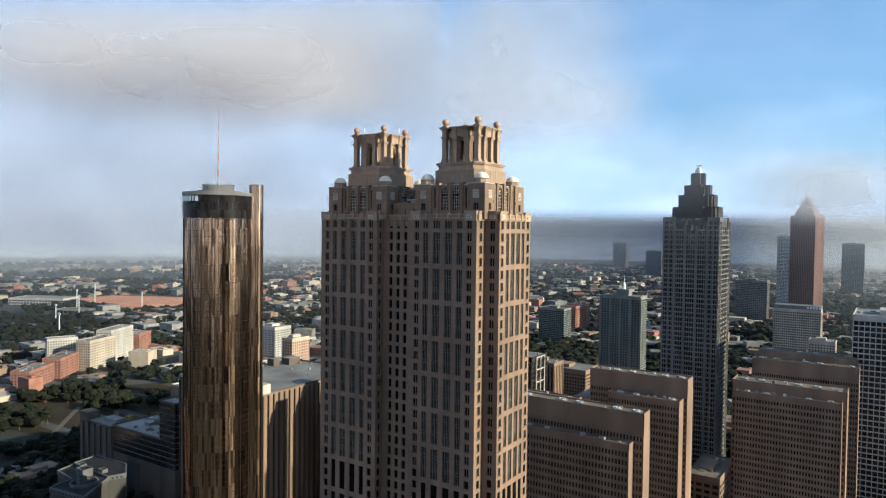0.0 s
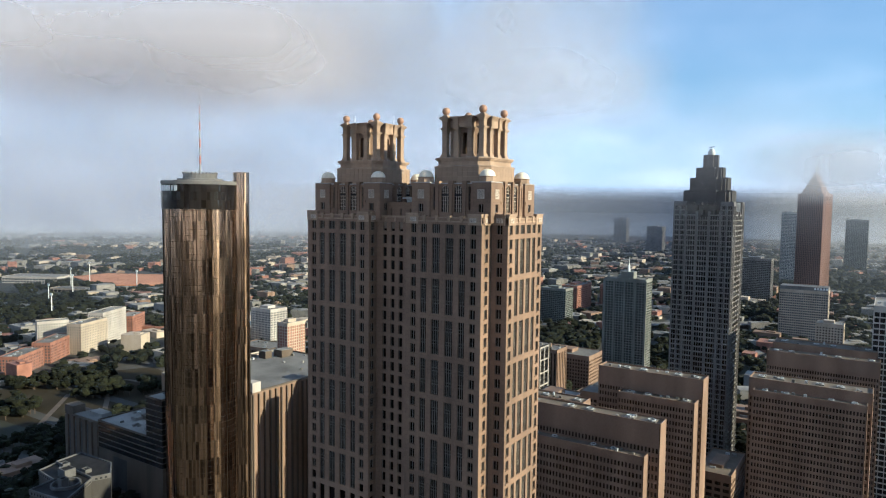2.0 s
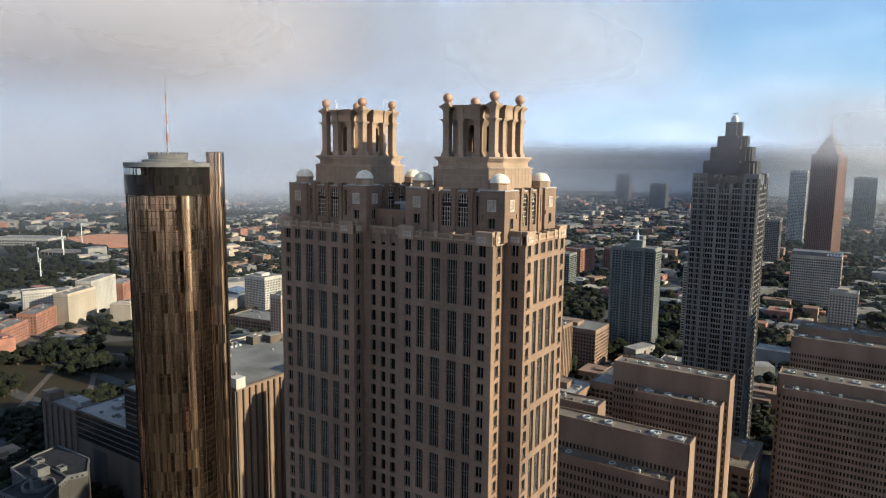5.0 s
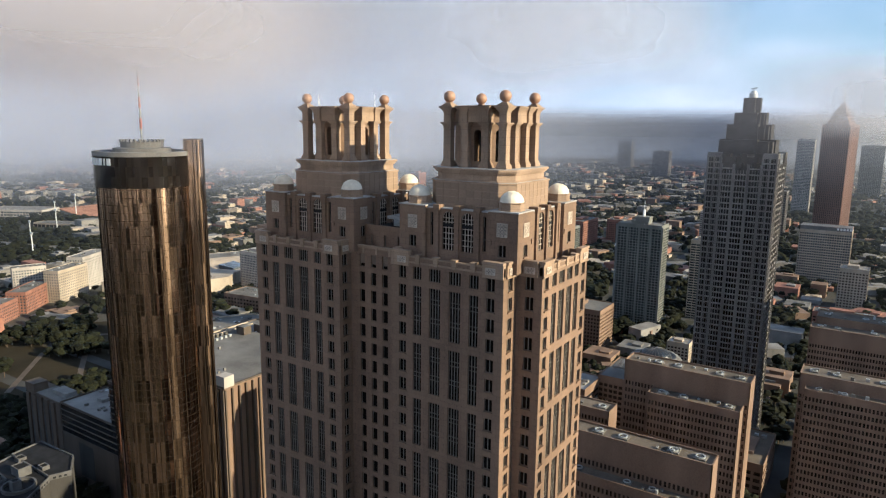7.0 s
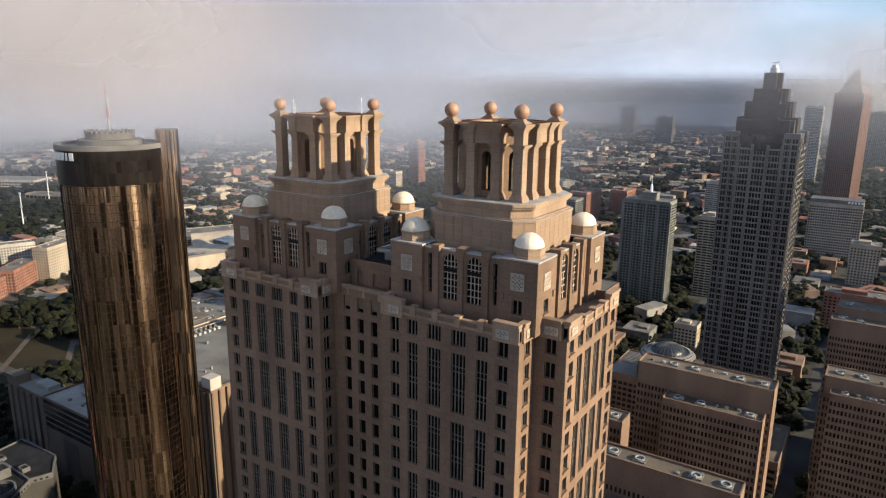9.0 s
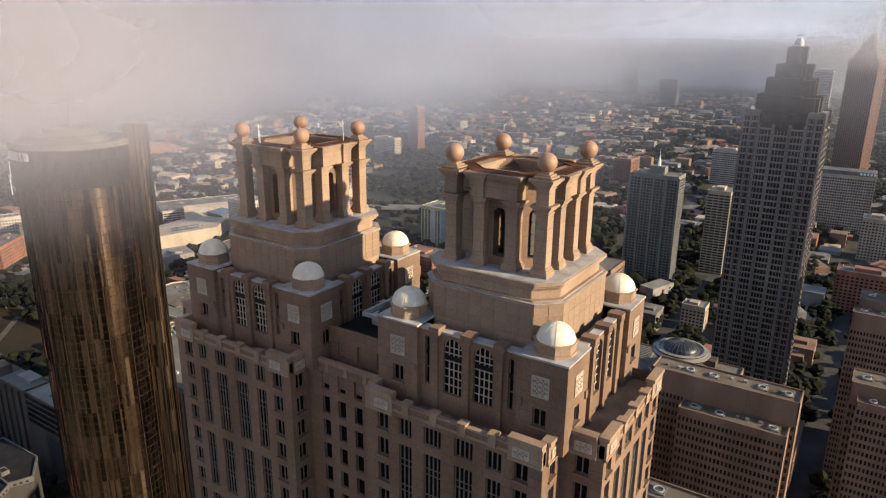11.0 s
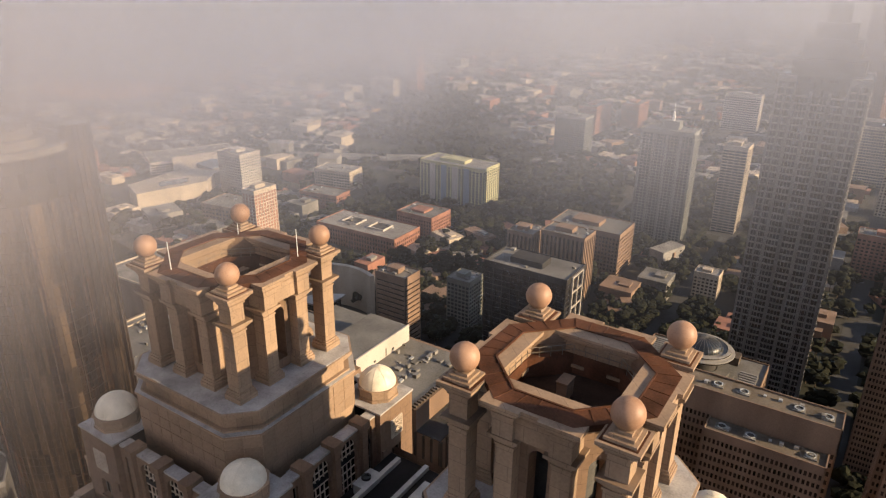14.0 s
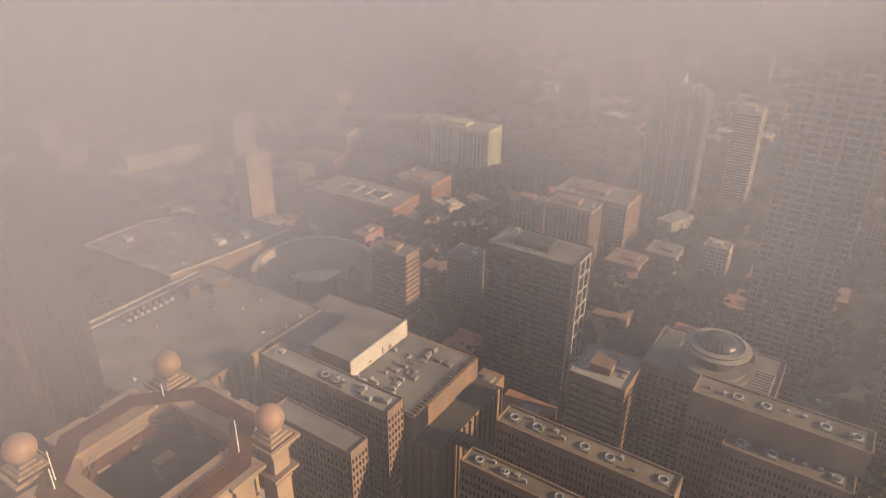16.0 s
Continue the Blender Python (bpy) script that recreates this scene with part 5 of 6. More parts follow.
for i in range(14):
    x = -25 + 53 * i / 13
    rb.box(x - 0.35, x + 0.35, -25, -24, 0, 84)
part("rib", rb, RIB_CONC, h3, kind="stuff")
pr = Mesh()
for i in range(24):
    y = -23 + 46 * i / 23
    pr.box(13.2, 15.4, y - 0.5, y + 0.5, 94.9, 95.8)
part("parapet", pr, RIB_CONC, h3, "dentilled pale roof edge")
roof_clutter(m3, -22, 12, -20, 20, 94.9, 34, 11, 3.0)
m4 = tower_at("office_block", -276, 325, "brown gridded office slab pair with pale roofs", "office building")
grid_block(m4, -33, 32, 7, 16.5, 0, 105, 1.9, 3.6, 0.8, 1.5, BROWN_CONC, BROWN_GLASS, ROOF_PALE, 0.4, 2.0, "slab")
grid_block(m4, -6, 33, -15, -6, 0, 103, 1.9, 3.6, 0.8, 1.5, BROWN_CONC, BROWN_GLASS, ROOF_GREY, 0.4, 2.0, "slab")
roof_clutter(m4, -32, 31, 7, 16, 105, 10, 3, 3.0)
for i in range(2):
    cooler(m4, -2 + i * 6, 11.5, 104.8, 1.8)
m5 = tower_at("mart_hall", -548, 470, "low hall with a cluttered grey roof", "hall", "trade halls")
part("hall", Mesh().prism([(-52, -54), (42, -48), (50, 0), (55, 55), (-20, 50), (-52, 0)], 0, 40), BROWN_CONC, m5)
part("roof", Mesh().prism([(-51, -53), (41, -47), (49, 0), (54, 54), (-19, 49), (-51, 0)], 40, 40.3), ROOF_GREY, m5)
rim = [(-51.5, -53.5), (41.5, -47.5), (49.5, 0), (54.5, 54.5), (-19.5, 49.5), (-51.5, 0)]
edge_ = Mesh()
for p, q in zip(rim, rim[1:] + rim[:1]):
    edge_.bar((*p, 40.7), (*q, 40.7), 0.8, 1.4)
part("parapet", edge_, CREAM_CONC, m5, "pale parapet round the hall roof")
for x, y, w, d, h in ((-8, -22, 20, 26, 0.8), (-34, -30, 10, 6, 3), (30, 6, 7, 7, 4), (36, 26, 8, 8, 4), (4, 26, 30, 14, 1.0)):
    part("roof_house", Mesh().box(x - w / 2, x + w / 2, y - d / 2, y + d / 2, 40.3, 40.3 + h), WHITE_CONC if h > 2 else ROOF_BROWN, m5)
roof_clutter(m5, -45, 40, -40, 40, 40.3, 46, 21, 3.6)
ell = tower_at("oval_pavilion", -439.6, 497.3, "low pavilion with an oval pale roof", "building")
ell.rotation_euler = (0, 0, radians(47))
lens = [(-19 + 38 * i / 16, -13 * math.sin(math.pi * i / 16) ** 0.8) for i in range(17)] + [(19 - 38 * i / 6, 4 * math.sin(math.pi * i / 6)) for i in range(1, 6)]
part("drum", Mesh().prism([(x * 0.8, y * 0.8) for x, y in lens], 0, 28), GLASS, ell)
part("roof", Mesh().prism([(x * 0.94, y * 0.94) for x, y in lens], 28, 29.6, lens, foot=True), ROOF_PALE, ell, "pale lens-shaped roof")
part("roof_edge", Mesh().prism(lens, 29.6, 30.0), WHITE_CONC, ell)
arc = Mesh()
for i in range(16):
    a0, a1 = math.pi * (0.1 + 0.9 * i / 16), math.pi * (0.1 + 0.9 * (i + 1) / 16)
    arc.prism([(42 * math.cos(a0), 48 * math.sin(a0)), (46 * math.cos(a0), 52 * math.sin(a0)), (46 * math.cos(a1), 52 * math.sin(a1)), (42 * math.cos(a1), 48 * math.sin(a1))], 0, 36)
part("curved_wall", arc, CREAM_CONC, ell)

# covered bridge with louvred sides from the ribbed hall to the slab beside it
bridge = tower_at("footbridge", -228, 352, "covered footbridge with pale louvres between two buildings", "footbridge")
part("deck", Mesh().box(0, 19.5, -1.8, 1.8, 86.0, 86.5), DARK_CONC, bridge)
part("roof", Mesh().box(0, 19.5, -1.9, 1.9, 89.4, 89.7), DARK_CONC, bridge)
louvre = Mesh().box(-0.35, 0.35, -2.1, 2.1, 86.2, 89.9).data("louvre", RIB_CONC)
for k in range(12):
    part("louvre", louvre, None, bridge, at=(0.8 + 1.63 * k, 0, 0))

# ---- hotel with the domed revolving lounge ----
hy_ = tower_at("domed_hotel", -156, 466, "brown atrium hotel with a blue-domed saucer lounge", "hotel")
DX, DY = 0.8, -7.3                   # middle of the lounge
grid_block(hy_, -28, 28, -19, 18, 0, 84, 3.0, 3.2, 0.7, 1.2, BROWN_CONC, BROWN_GLASS, ROOF_GREY, 0.4, 3.0)
for x0, x1, y0, y1, n_, h_ in ((17.5, 26, -16, 4, 9, 85.4), (-26, -17, -2, 15, 8, 85.2)):
    for k in range(n_):
        y = y0 + (y1 - y0) * k / n_
        sk = Mesh().prism(rect(x0, x1, y, y + (y1 - y0) / n_ * 0.62), 83.8, h_, rect(x0 + 0.4, x1 - 0.4, y + 0.3, y + (y1 - y0) / n_ * 0.62 - 0.3))
        part("skylight", sk, ROOF_PALE, hy_, "pale ridge skylight")
part("roof_house", Mesh().box(8, 15.5, 9, 16, 83.8, 88), RIB_CONC, hy_)
steps_ = Mesh().lathe([(17.5, 83.8), (17.5, 85.4), (15.6, 85.5), (15.6, 87.0), (13.6, 87.1), (13.6, 88.6), (8, 88.8)], 40, DX, DY)
part("lounge_base", steps_, ROOF_GREY, hy_, "stepped round base of the lounge")
part("lounge_stem", Mesh().lathe([(7.4, 88), (7.4, 93.4), (11.5, 95.6)], 32, DX, DY), DARK_CONC, hy_)
lounge = part("lounge_disc", Mesh().lathe([(11.5, 95.6), (14.2, 96.2), (14.6, 96.9), (14.4, 97.5), (12.9, 97.8), (12.7, 98.9), (11.2, 99.1), (10.8, 98.4), (0, 98.5)], 48, DX, DY), ROOF_PALE, hy_, "pale saucer-shaped lounge ring")
lip = Mesh().lathe([(14.7, 96.7), (14.75, 97.0), (14.7, 97.2)], 48, DX, DY)
lip.lathe([(12.75, 98.0), (12.8, 98.45), (12.75, 98.8)], 48, DX, DY)
part("window_strip", lip, DARK_BAND, lounge, "dark strip of lounge windows")
BLUE = glass_wall("blue_dome_glass", (0.010, 0.016, 0.026), 0.4, 0.0, 0.03, (1.5, 1.5, 1.5), 0.4)
dome = part("dome", Mesh().lathe([(8.8 * math.cos(t), 98.5 + 4.6 * math.sin(t)) for t in (math.pi / 2 * i / 10 for i in range(10))] + [(0.02, 103.1)], 32, DX, DY), BLUE, hy_, "dark blue glass dome", smooth=True)
rbs = Mesh()
for k in range(24):
    a = 2 * math.pi * k / 24
    pts = [(DX + 8.85 * math.cos(t) * math.cos(a), DY + 8.85 * math.cos(t) * math.sin(a), 98.5 + 4.65 * math.sin(t)) for t in (math.pi / 2 * i / 6 for i in range(7))]
    for p, q in zip(pts, pts[1:]):
        rbs.bar(p, q, 0.2)
part("dome_rib", rbs, DARK_TOWER, dome)

# ---- low black-roofed building with white edges ----
oc = tower_at("black_roof_block", -436, 246, "low block with black angular roofs and white parapets", "building")
plans = (((15, 0), (19, 10), (3, 20), (-31, 19), (-28, 1)), ((34, -26), (15, -0.01), (-28, 0.99), (-24, -12), (-2, -14), (2, -30)))
for zt, plan_ in zip((36.0, 35.2), plans):
    # walls and parapets carry the block's shade in their colour
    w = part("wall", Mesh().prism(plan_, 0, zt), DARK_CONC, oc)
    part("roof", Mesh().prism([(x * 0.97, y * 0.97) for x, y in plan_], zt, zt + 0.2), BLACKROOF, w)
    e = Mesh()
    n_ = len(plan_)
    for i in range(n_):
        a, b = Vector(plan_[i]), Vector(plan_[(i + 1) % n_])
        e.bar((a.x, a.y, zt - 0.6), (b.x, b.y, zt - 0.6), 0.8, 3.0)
    part("parapet", e, SHADED_WHITE, w, "white parapet coloured as in shade")
    win = Mesh()
    for i in range(n_):
        a, b = Vector(plan_[i]), Vector(plan_[(i + 1) % n_])
        d = (b - a).normalized()
        o = Vector((d.y, -d.x)) * 0.45
        k = int((b - a).length / 2.6)
        for j in range(1, k):
            c = a + d * ((b - a).length * j / k) + o
            win.prism([(c.x - d.x * 0.7, c.y - d.y * 0.7), (c.x + d.x * 0.7, c.y + d.y * 0.7), (c.x + d.x * 0.7 - o.x, c.y + d.y * 0.7 - o.y), (c.x - d.x * 0.7 - o.x, c.y - d.y * 0.7 - o.y)], zt - 1.6, zt - 0.4, foot=True)
    part("window_slot", win, BLACKROOF, w, kind="stuff")
ring_ = Mesh().lathe([(8.4, 35.3), (8.4, 37.2), (7.4, 37.2), (7.4, 35.5)], 32, 12, -14)
part("round_parapet", ring_, SHADED_WHITE, oc, "round white parapet")
for x, y, w_, d_, h in ((-2, -6, 4.2, 3.4, 4.5), (4, 3, 2.6, 2.0, 2.6), (-18, 1, 2.6, 2.2, 2.0), (13, -16, 2.2, 2.2, 5.0)):
    q = Mesh()
    for x0, x1, y0, y1 in ((-w_, w_, -d_, -d_ + 0.6), (-w_, w_, d_ - 0.6, d_), (-w_, -w_ + 0.6, -d_ + 0.6, d_ - 0.6), (w_ - 0.6, w_, -d_ + 0.6, d_ - 0.6)):
        q.box(x + x0, x + x1, y + y0, y + y1, 35.1, 36 + h)
    hut = part("roof_hut", q, SHADED_WHITE, oc, "white rooftop hut with a black top")
    part("hut_roof", Mesh().box(x - w_ + 0.6, x + w_ - 0.6, y - d_ + 0.6, y + d_ - 0.6, 35.1, 35.6 + h), BLACKROOF, hut)


# ---- banded office pair and ribbed shaft beside the park ----
def banded(name, label, x0, x1, y0, y1, z, z_low, roof):
    """Dark strip windows between thin pale sills above a plain base."""
    cx, cy = (x0 + x1) / 2, (y0 + y1) / 2
    b = tower_at(name, cx, cy, label, "office building")
    hx, hy = (x1 - x0) / 2, (y1 - y0) / 2
    body_ = part("strip_glass", Mesh().box(-hx, hx, -hy, hy, z_low, z - 0.5), DGLASS, b)
    # base wall takes the dark rib concrete: its shade is in the colour
    part("base_wall", Mesh().box(-hx - 0.2, hx + 0.2, -hy - 0.2, hy + 0.2, 0, z_low), RIB_CONC, b, "plain base wall, darkened as in shade")
    sills = Mesh()
    k = int((z - z_low) / 3.7)
    for i in range(k + 1):
        zz = z_low + (z - z_low) * i / k
        for a0, a1, b0, b1 in ((-hx - 0.4, hx + 0.4, -hy - 0.4, -hy + 0.1), (-hx - 0.4, hx + 0.4, hy - 0.1, hy + 0.4), (-hx - 0.4, -hx + 0.1, -hy + 0.1, hy - 0.1), (hx - 0.1, hx + 0.4, -hy + 0.1, hy - 0.1)):
            sills.box(a0, a1, b0, b1, zz - 0.45, zz + (0.15 if i < k else 0.9))
    part("sill_band", sills, RIB_CONC, body_, kind="stuff")
    part("roof", Mesh().box(-hx + 0.1, hx - 0.1, -hy + 0.1, hy - 0.1, z - 0.5, z - 0.1), roof, body_)
    return b, hx, hy


b_, hx_, hy2 = banded("banded_block", "dark strip-windowed office block with a cluttered white roof", -483, -426, 286.4, 322, 50, 31, ROOF_PALE)
part("roof_hut", Mesh().box(-8, 14, 2, 8, 49.8, 53), RIB_CONC, b_)
part("roof_hut", Mesh().box(-12, -6, -3, 3, 49.8, 52), ROOF_PALE, b_)
part("dark_panel", Mesh().box(-10, 6, -hy2 - 0.35, -hy2 - 0.2, 6, 28), DARK_CONC, b_)
roof_clutter(b_, -hx_ + 3, hx_ - 3, -hy2 + 3, hy2 - 3, 50, 12, 3, 2.6)
b_, hx_, hy2 = banded("banded_block", "taller dark strip-windowed office block with a pale roof", -425.5, -408, 286.4, 322, 77, 31, ROOF_PALE)
roof_clutter(b_, -hx_ + 2, hx_ - 2, -hy2 + 3, hy2 - 3, 77, 6, 5, 2.2)
shb = tower_at("ribbed_block", -512, 296, "grey concrete block with tall dark window slots", "building")
body_ = part("wall", Mesh().box(-20, 22, -7, 8, 0, 47), RIB_CONC, shb)
sl = Mesh()
for i in range(4):
    sl.box(-15 + i * 8, -11.5 + i * 8, -7.4, -7.0, 6, 43)
part("window_slot", sl, DARK_ROOF_SHADE, body_, kind="stuff")
fins = Mesh()
for i in range(5):
    fins.box(-19 + i * 8, -15.2 + i * 8, -8.4, -7.0, 0, 46)
part("fin", fins, RIB_CONC, body_, kind="stuff")
part("stair_head", Mesh().box(-20.3, -9, -7.6, 2, 46.8, 53), RIB_CONC, shb)
part("roof_house", Mesh().box(2, 18, -1, 7, 46.9, 50), ROOF_PALE, shb)
part("roof", Mesh().box(-8.5, 21.5, -6.5, 7.5, 47, 47.3), ROOF_GREY, shb)

# ---- buildings set at an angle along the park: name, label, x, y, half sizes, height, turn, pitch, floor, pier, band, skin, glass, roof ----
TURNED = (
    ("brick_block", "long red brick apartment block with white bands", -884, 420, 27, 11, 23, -54, 3.6, 3.6, 1.6, 1.5, BRICK, SKY_GLASS, ROOF_GREY),
    ("brick_block", "red brick apartment block beside the park", -924, 478, 32, 11, 26, -52, 3.6, 3.6, 1.6, 1.5, BRICK, SKY_GLASS, ROOF_GREY),
    ("brick_block", "red brick and cream apartment block", -1010, 640, 24, 12, 28, -54, 3.6, 3.6, 1.8, 1.5, BRICK, SKY_GLASS, ROOF_PALE),
    ("cream_block", "cream hotel with rows of windows", -932, 528, 27, 10, 41, -66, 3.4, 3.5, 1.6, 1.6, CREAM_CONC, SKY_GLASS, ROOF_GREY),
    ("white_block", "white hotel with a blank lit end", -972, 580, 30, 11, 46, -61, 3.4, 3.5, 1.8, 1.7, WHITE_CONC, SKY_GLASS, ROOF_PALE),
    ("cream_block", "pale concrete hotel slab with close windows", -980, 505, 19, 9, 40, 70, 3.2, 3.4, 1.5, 1.6, WHITE_CONC, SKY_GLASS, ROOF_GREY),
    ("court_block", "brick building with white roof and two light wells", -530, 664, 49, 22, 20, 2, 3.4, 4.5, 1.6, 1.6, BRICK, BROWN_GLASS, ROOF_PALE),
    ("deck_block", "open parking deck with pale edges", -935, 760, 60, 34, 16, 63, 6, 3.2, 0.6, 1.2, WHITE_CONC, DGLASS, ROOF_GREY),
    ("arena_block", "low white arena building", -1790, 880, 70, 34, 16, 30, 8, 6, 1.2, 2.0, WHITE_CONC, SKY_GLASS, ROOF_PALE),
    ("pavilion", "low pavilion with a broad flat roof", -1530, 840, 60, 18, 9, 20, 10, 9, 0.6, 1.0, CREAM_CONC, DGLASS, ROOF_GREY),
    ("cream_block", "cream flat-roofed workshop building", -690, 800, 26, 16, 24, 10, 4, 3.6, 1.6, 1.6, CREAM_CONC, SKY_GLASS, ROOF_PALE),
    ("brown_block", "long flat-roofed brown hall", -700, 640, 34, 20, 18, 8, 5, 4.5, 2.0, 2.2, BROWN_CONC, BROWN_GLASS, ROOF_GREY),
    ("brick_block", "red brick school-like building", -650, 730, 26, 14, 18, 8, 4, 3.6, 1.6, 1.6, BRICK, BROWN_GLASS, ROOF_GREY),
)
for name, label, x, y, hx, hy, z, turn, pitch, fl_, pier, band, skin, gl, rf in TURNED:
    b = tower_at(name, x, y, label, "building")
    b.rotation_euler = (0, 0, math.radians(turn))
    grid_block(b, -hx, hx, -hy, hy, 0, z, pitch, fl_, pier, band, skin, gl, rf, 0.4, 2.0)
    roof_clutter(b, -hx, hx, -hy, hy, z - 0.2, 8, int(abs(x) + y), 4.0)
    if name == "court_block":
        for c in (-18, 16):
            w = Mesh()
            for a0, a1, b0, b1 in ((c - 10, c + 10, -9, -8), (c - 10, c + 10, 8, 9), (c - 10, c - 9, -8, 8), (c + 9, c + 10, -8, 8)):
                w.box(a0, a1, b0, b1, z - 0.2, z + 1.6)
            part("light_well_kerb", w, WHITE_CONC, b)
            # flat dark panel at roof level puts the well's inner shade into colour
            part("light_well", Mesh().box(c - 9, c + 9, -8, 8, z - 0.2, z - 0.1), DARK_ROOF_SHADE, b)
# white angular museum building
aq = tower_at("museum", -850, 670, "white angular museum with sloping roof planes", "museum")
def slope(m, pts, z0=0):
    """A block on a plan whose roof heights differ from corner to corner."""
    n = len(pts)
    for i in range(n):
        a, b = pts[i], pts[(i + 1) % n]
        m.face((a[0], a[1], z0), (b[0], b[1], z0), b, a)
    m.face(*pts)
    return m
part("wing", slope(Mesh(), [(44, -84, 22), (72, -8, 24), (30, 36, 17), (-30, 20, 14), (-10, -60, 18)]), CREAM_CONC, aq)
part("wing", slope(Mesh(), [(30, 37, 17), (10, 110, 12), (-50, 120, 18), (-60, 40, 24), (-30, 21, 14)]), CREAM_CONC, aq)
part("roof_panel", slope(Mesh(), [(40, -50, 22.5), (52, -20, 23.6), (30, -4, 20.5), (18, -36, 20)], 14), SKY_GLASS, aq)
part("roof_panel", slope(Mesh(), [(10, 50, 17.5), (0, 84, 16), (-26, 80, 19), (-20, 48, 19.5)], 10), SKY_GLASS, aq)
# floodlight poles by the sports ground
for x, y, h in ((-1480, 800, 44), (-1600, 860, 46), (-1380, 700, 40), (-1700, 960, 46), (-1450, 930, 44), (-1250, 640, 38)):
    p = tower_at("floodlight_pole", x, y, "tall slender white floodlight pole", "lamp post", "floodlights by the sports ground")
    part("pole", Mesh().lathe([(1.0, 0), (0.7, h), (0, h + 0.05)], 8), WHITE_METAL, p)
    part("lamp_rack", Mesh().box(-3.5, 3.5, -0.5, 0.5, h - 1, h + 3), WHITE_METAL, p)

# ---- ground, streets, woods and low town ----
def ground_material():
    m, n, l, b = mat_new("city_ground")
    co = n.new("ShaderNodeTexCoord")
    big = n.new("ShaderNodeTexNoise")
    big.inputs["Scale"].default_value, big.inputs["Detail"].default_value = 0.0035, 8.0
    vor = n.new("ShaderNodeTexVoronoi")
    vor.inputs["Scale"].default_value = 0.018
    fine = n.new("ShaderNodeTexNoise")
    fine.inputs["Scale"].default_value, fine.inputs["Detail"].default_value = 0.06, 6.0
    for t in (big, vor, fine):
        l.new(co.outputs["Object"], t.inputs["Vector"])
    r1 = n.new("ShaderNodeValToRGB")
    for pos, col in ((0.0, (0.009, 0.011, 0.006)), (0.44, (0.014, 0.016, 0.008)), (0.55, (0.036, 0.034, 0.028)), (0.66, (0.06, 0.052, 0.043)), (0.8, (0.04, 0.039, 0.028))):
        el = r1.color_ramp.elements.new(pos)
        el.color = (*col, 1)
    l.new(big.outputs["Fac"], r1.inputs[0])
    r2 = n.new("ShaderNodeValToRGB")
    r2.color_ramp.elements[0].color, r2.color_ramp.elements[1].color = (0.55, 0.55, 0.55, 1), (1.35, 1.3, 1.25, 1)
    l.new(fine.outputs["Fac"], r2.inputs[0])
    mx = n.new("ShaderNodeMix")
    mx.data_type, mx.blend_type = "RGBA", "MULTIPLY"
    mx.inputs["Factor"].default_value = 1.0
    l.new(r1.outputs[0], mx.inputs["A"])
    l.new(r2.outputs[0], mx.inputs["B"])
    l.new(mx.outputs["Result"], b.inputs["Base Color"])
    b.inputs["Roughness"].default_value = 0.95
    return m


GROUND = ground_material()
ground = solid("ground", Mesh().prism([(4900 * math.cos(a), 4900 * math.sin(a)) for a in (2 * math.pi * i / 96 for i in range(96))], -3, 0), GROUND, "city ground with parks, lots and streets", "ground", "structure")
FOOT = [(-180, 175, -100, 222), (-330, 215, -280, 265)]
for _, fr, bk in SLABS:
    FOOT += [(s[0] - 2, s[2] - 2, s[1] + 2, s[3] + 2) for s in (fr, bk)]
for row in HIGH:
    FOOT.append((row[2] - row[4] - 3, row[3] - row[5] - 3, row[2] + row[4] + 3, row[3] + row[5] + 3))
for row in TURNED:
    k = max(row[4], row[5]) * 0.85
    FOOT.append((row[2] - k, row[3] - k, row[2] + k, row[3] + k))
FOOT += [(-930, 580, -780, 800), (-410, 288, -320, 386), (-334, 348, -284, 400), (-284, 343, -226, 395), (-312, 308, -240, 344), (-602, 412, -490, 528), (-478, 440, -378, 540),
         (-188, 444, -124, 488), (-470, 212, -400, 268), (-536, 284, -378, 326), (-162, 570, -114, 618), (-185, 1365, -115, 1435), (-23, 560, 42, 620)]


def free(x, y, r=4.0):
    return all(not (a - r < x < c + r and b - r < y < d + r) for a, b, c, d in FOOT)


# streets square to the towers, near the middle
def street(name, x0, x1, y0, y1, label):
    m = Mesh().box(x0, x1, y0, y1, 0.02, 0.06)
    return solid(name, m, ASPHALT, label, "road", "structure")


STREET_X = (-345, -222, -92, 45)
STREET_Y = (240, 282, 345, 417, 530, 640, 760, 900, 1060, 1240)
for i, x in enumerate(STREET_X):
    street("road", x - 8, x + 8, 60, 2400, "dark asphalt avenue")
for i, y in enumerate(STREET_Y):
    m = Mesh().box(-900, 300, y - 6, y + 6, 0.065, 0.09)
    solid("road", m, ASPHALT, "dark asphalt cross street", "road", "structure")
# highway bending through the distance
hw = Mesh()
pts = [(-1500 + 60 * i, 620 + 0.00042 * (60 * i) ** 2 * 0.6 + 12 * i) for i in range(26)]
for (xa, ya), (xb, yb) in zip(pts, pts[1:]):
    d = Vector((xb - xa, yb - ya)).normalized()
    n_ = Vector((-d.y, d.x)) * 17
    hw.prism([(xa - n_.x, ya - n_.y), (xb - n_.x, yb - n_.y), (xb + n_.x, yb + n_.y), (xa + n_.x, ya + n_.y)][::1], 6.0, 7.0, foot=True)
solid("highway", hw, ROOF_GREY, "pale concrete highway", "road", "structure")
solid("earth_yard", Mesh().prism([(-1830, 985), (-1600, 930), (-1500, 1010), (-1450, 1150), (-1640, 1190), (-1840, 1090)], 0.1, 2.0), DIRT, "bare orange earthwork", "ground", "structure")

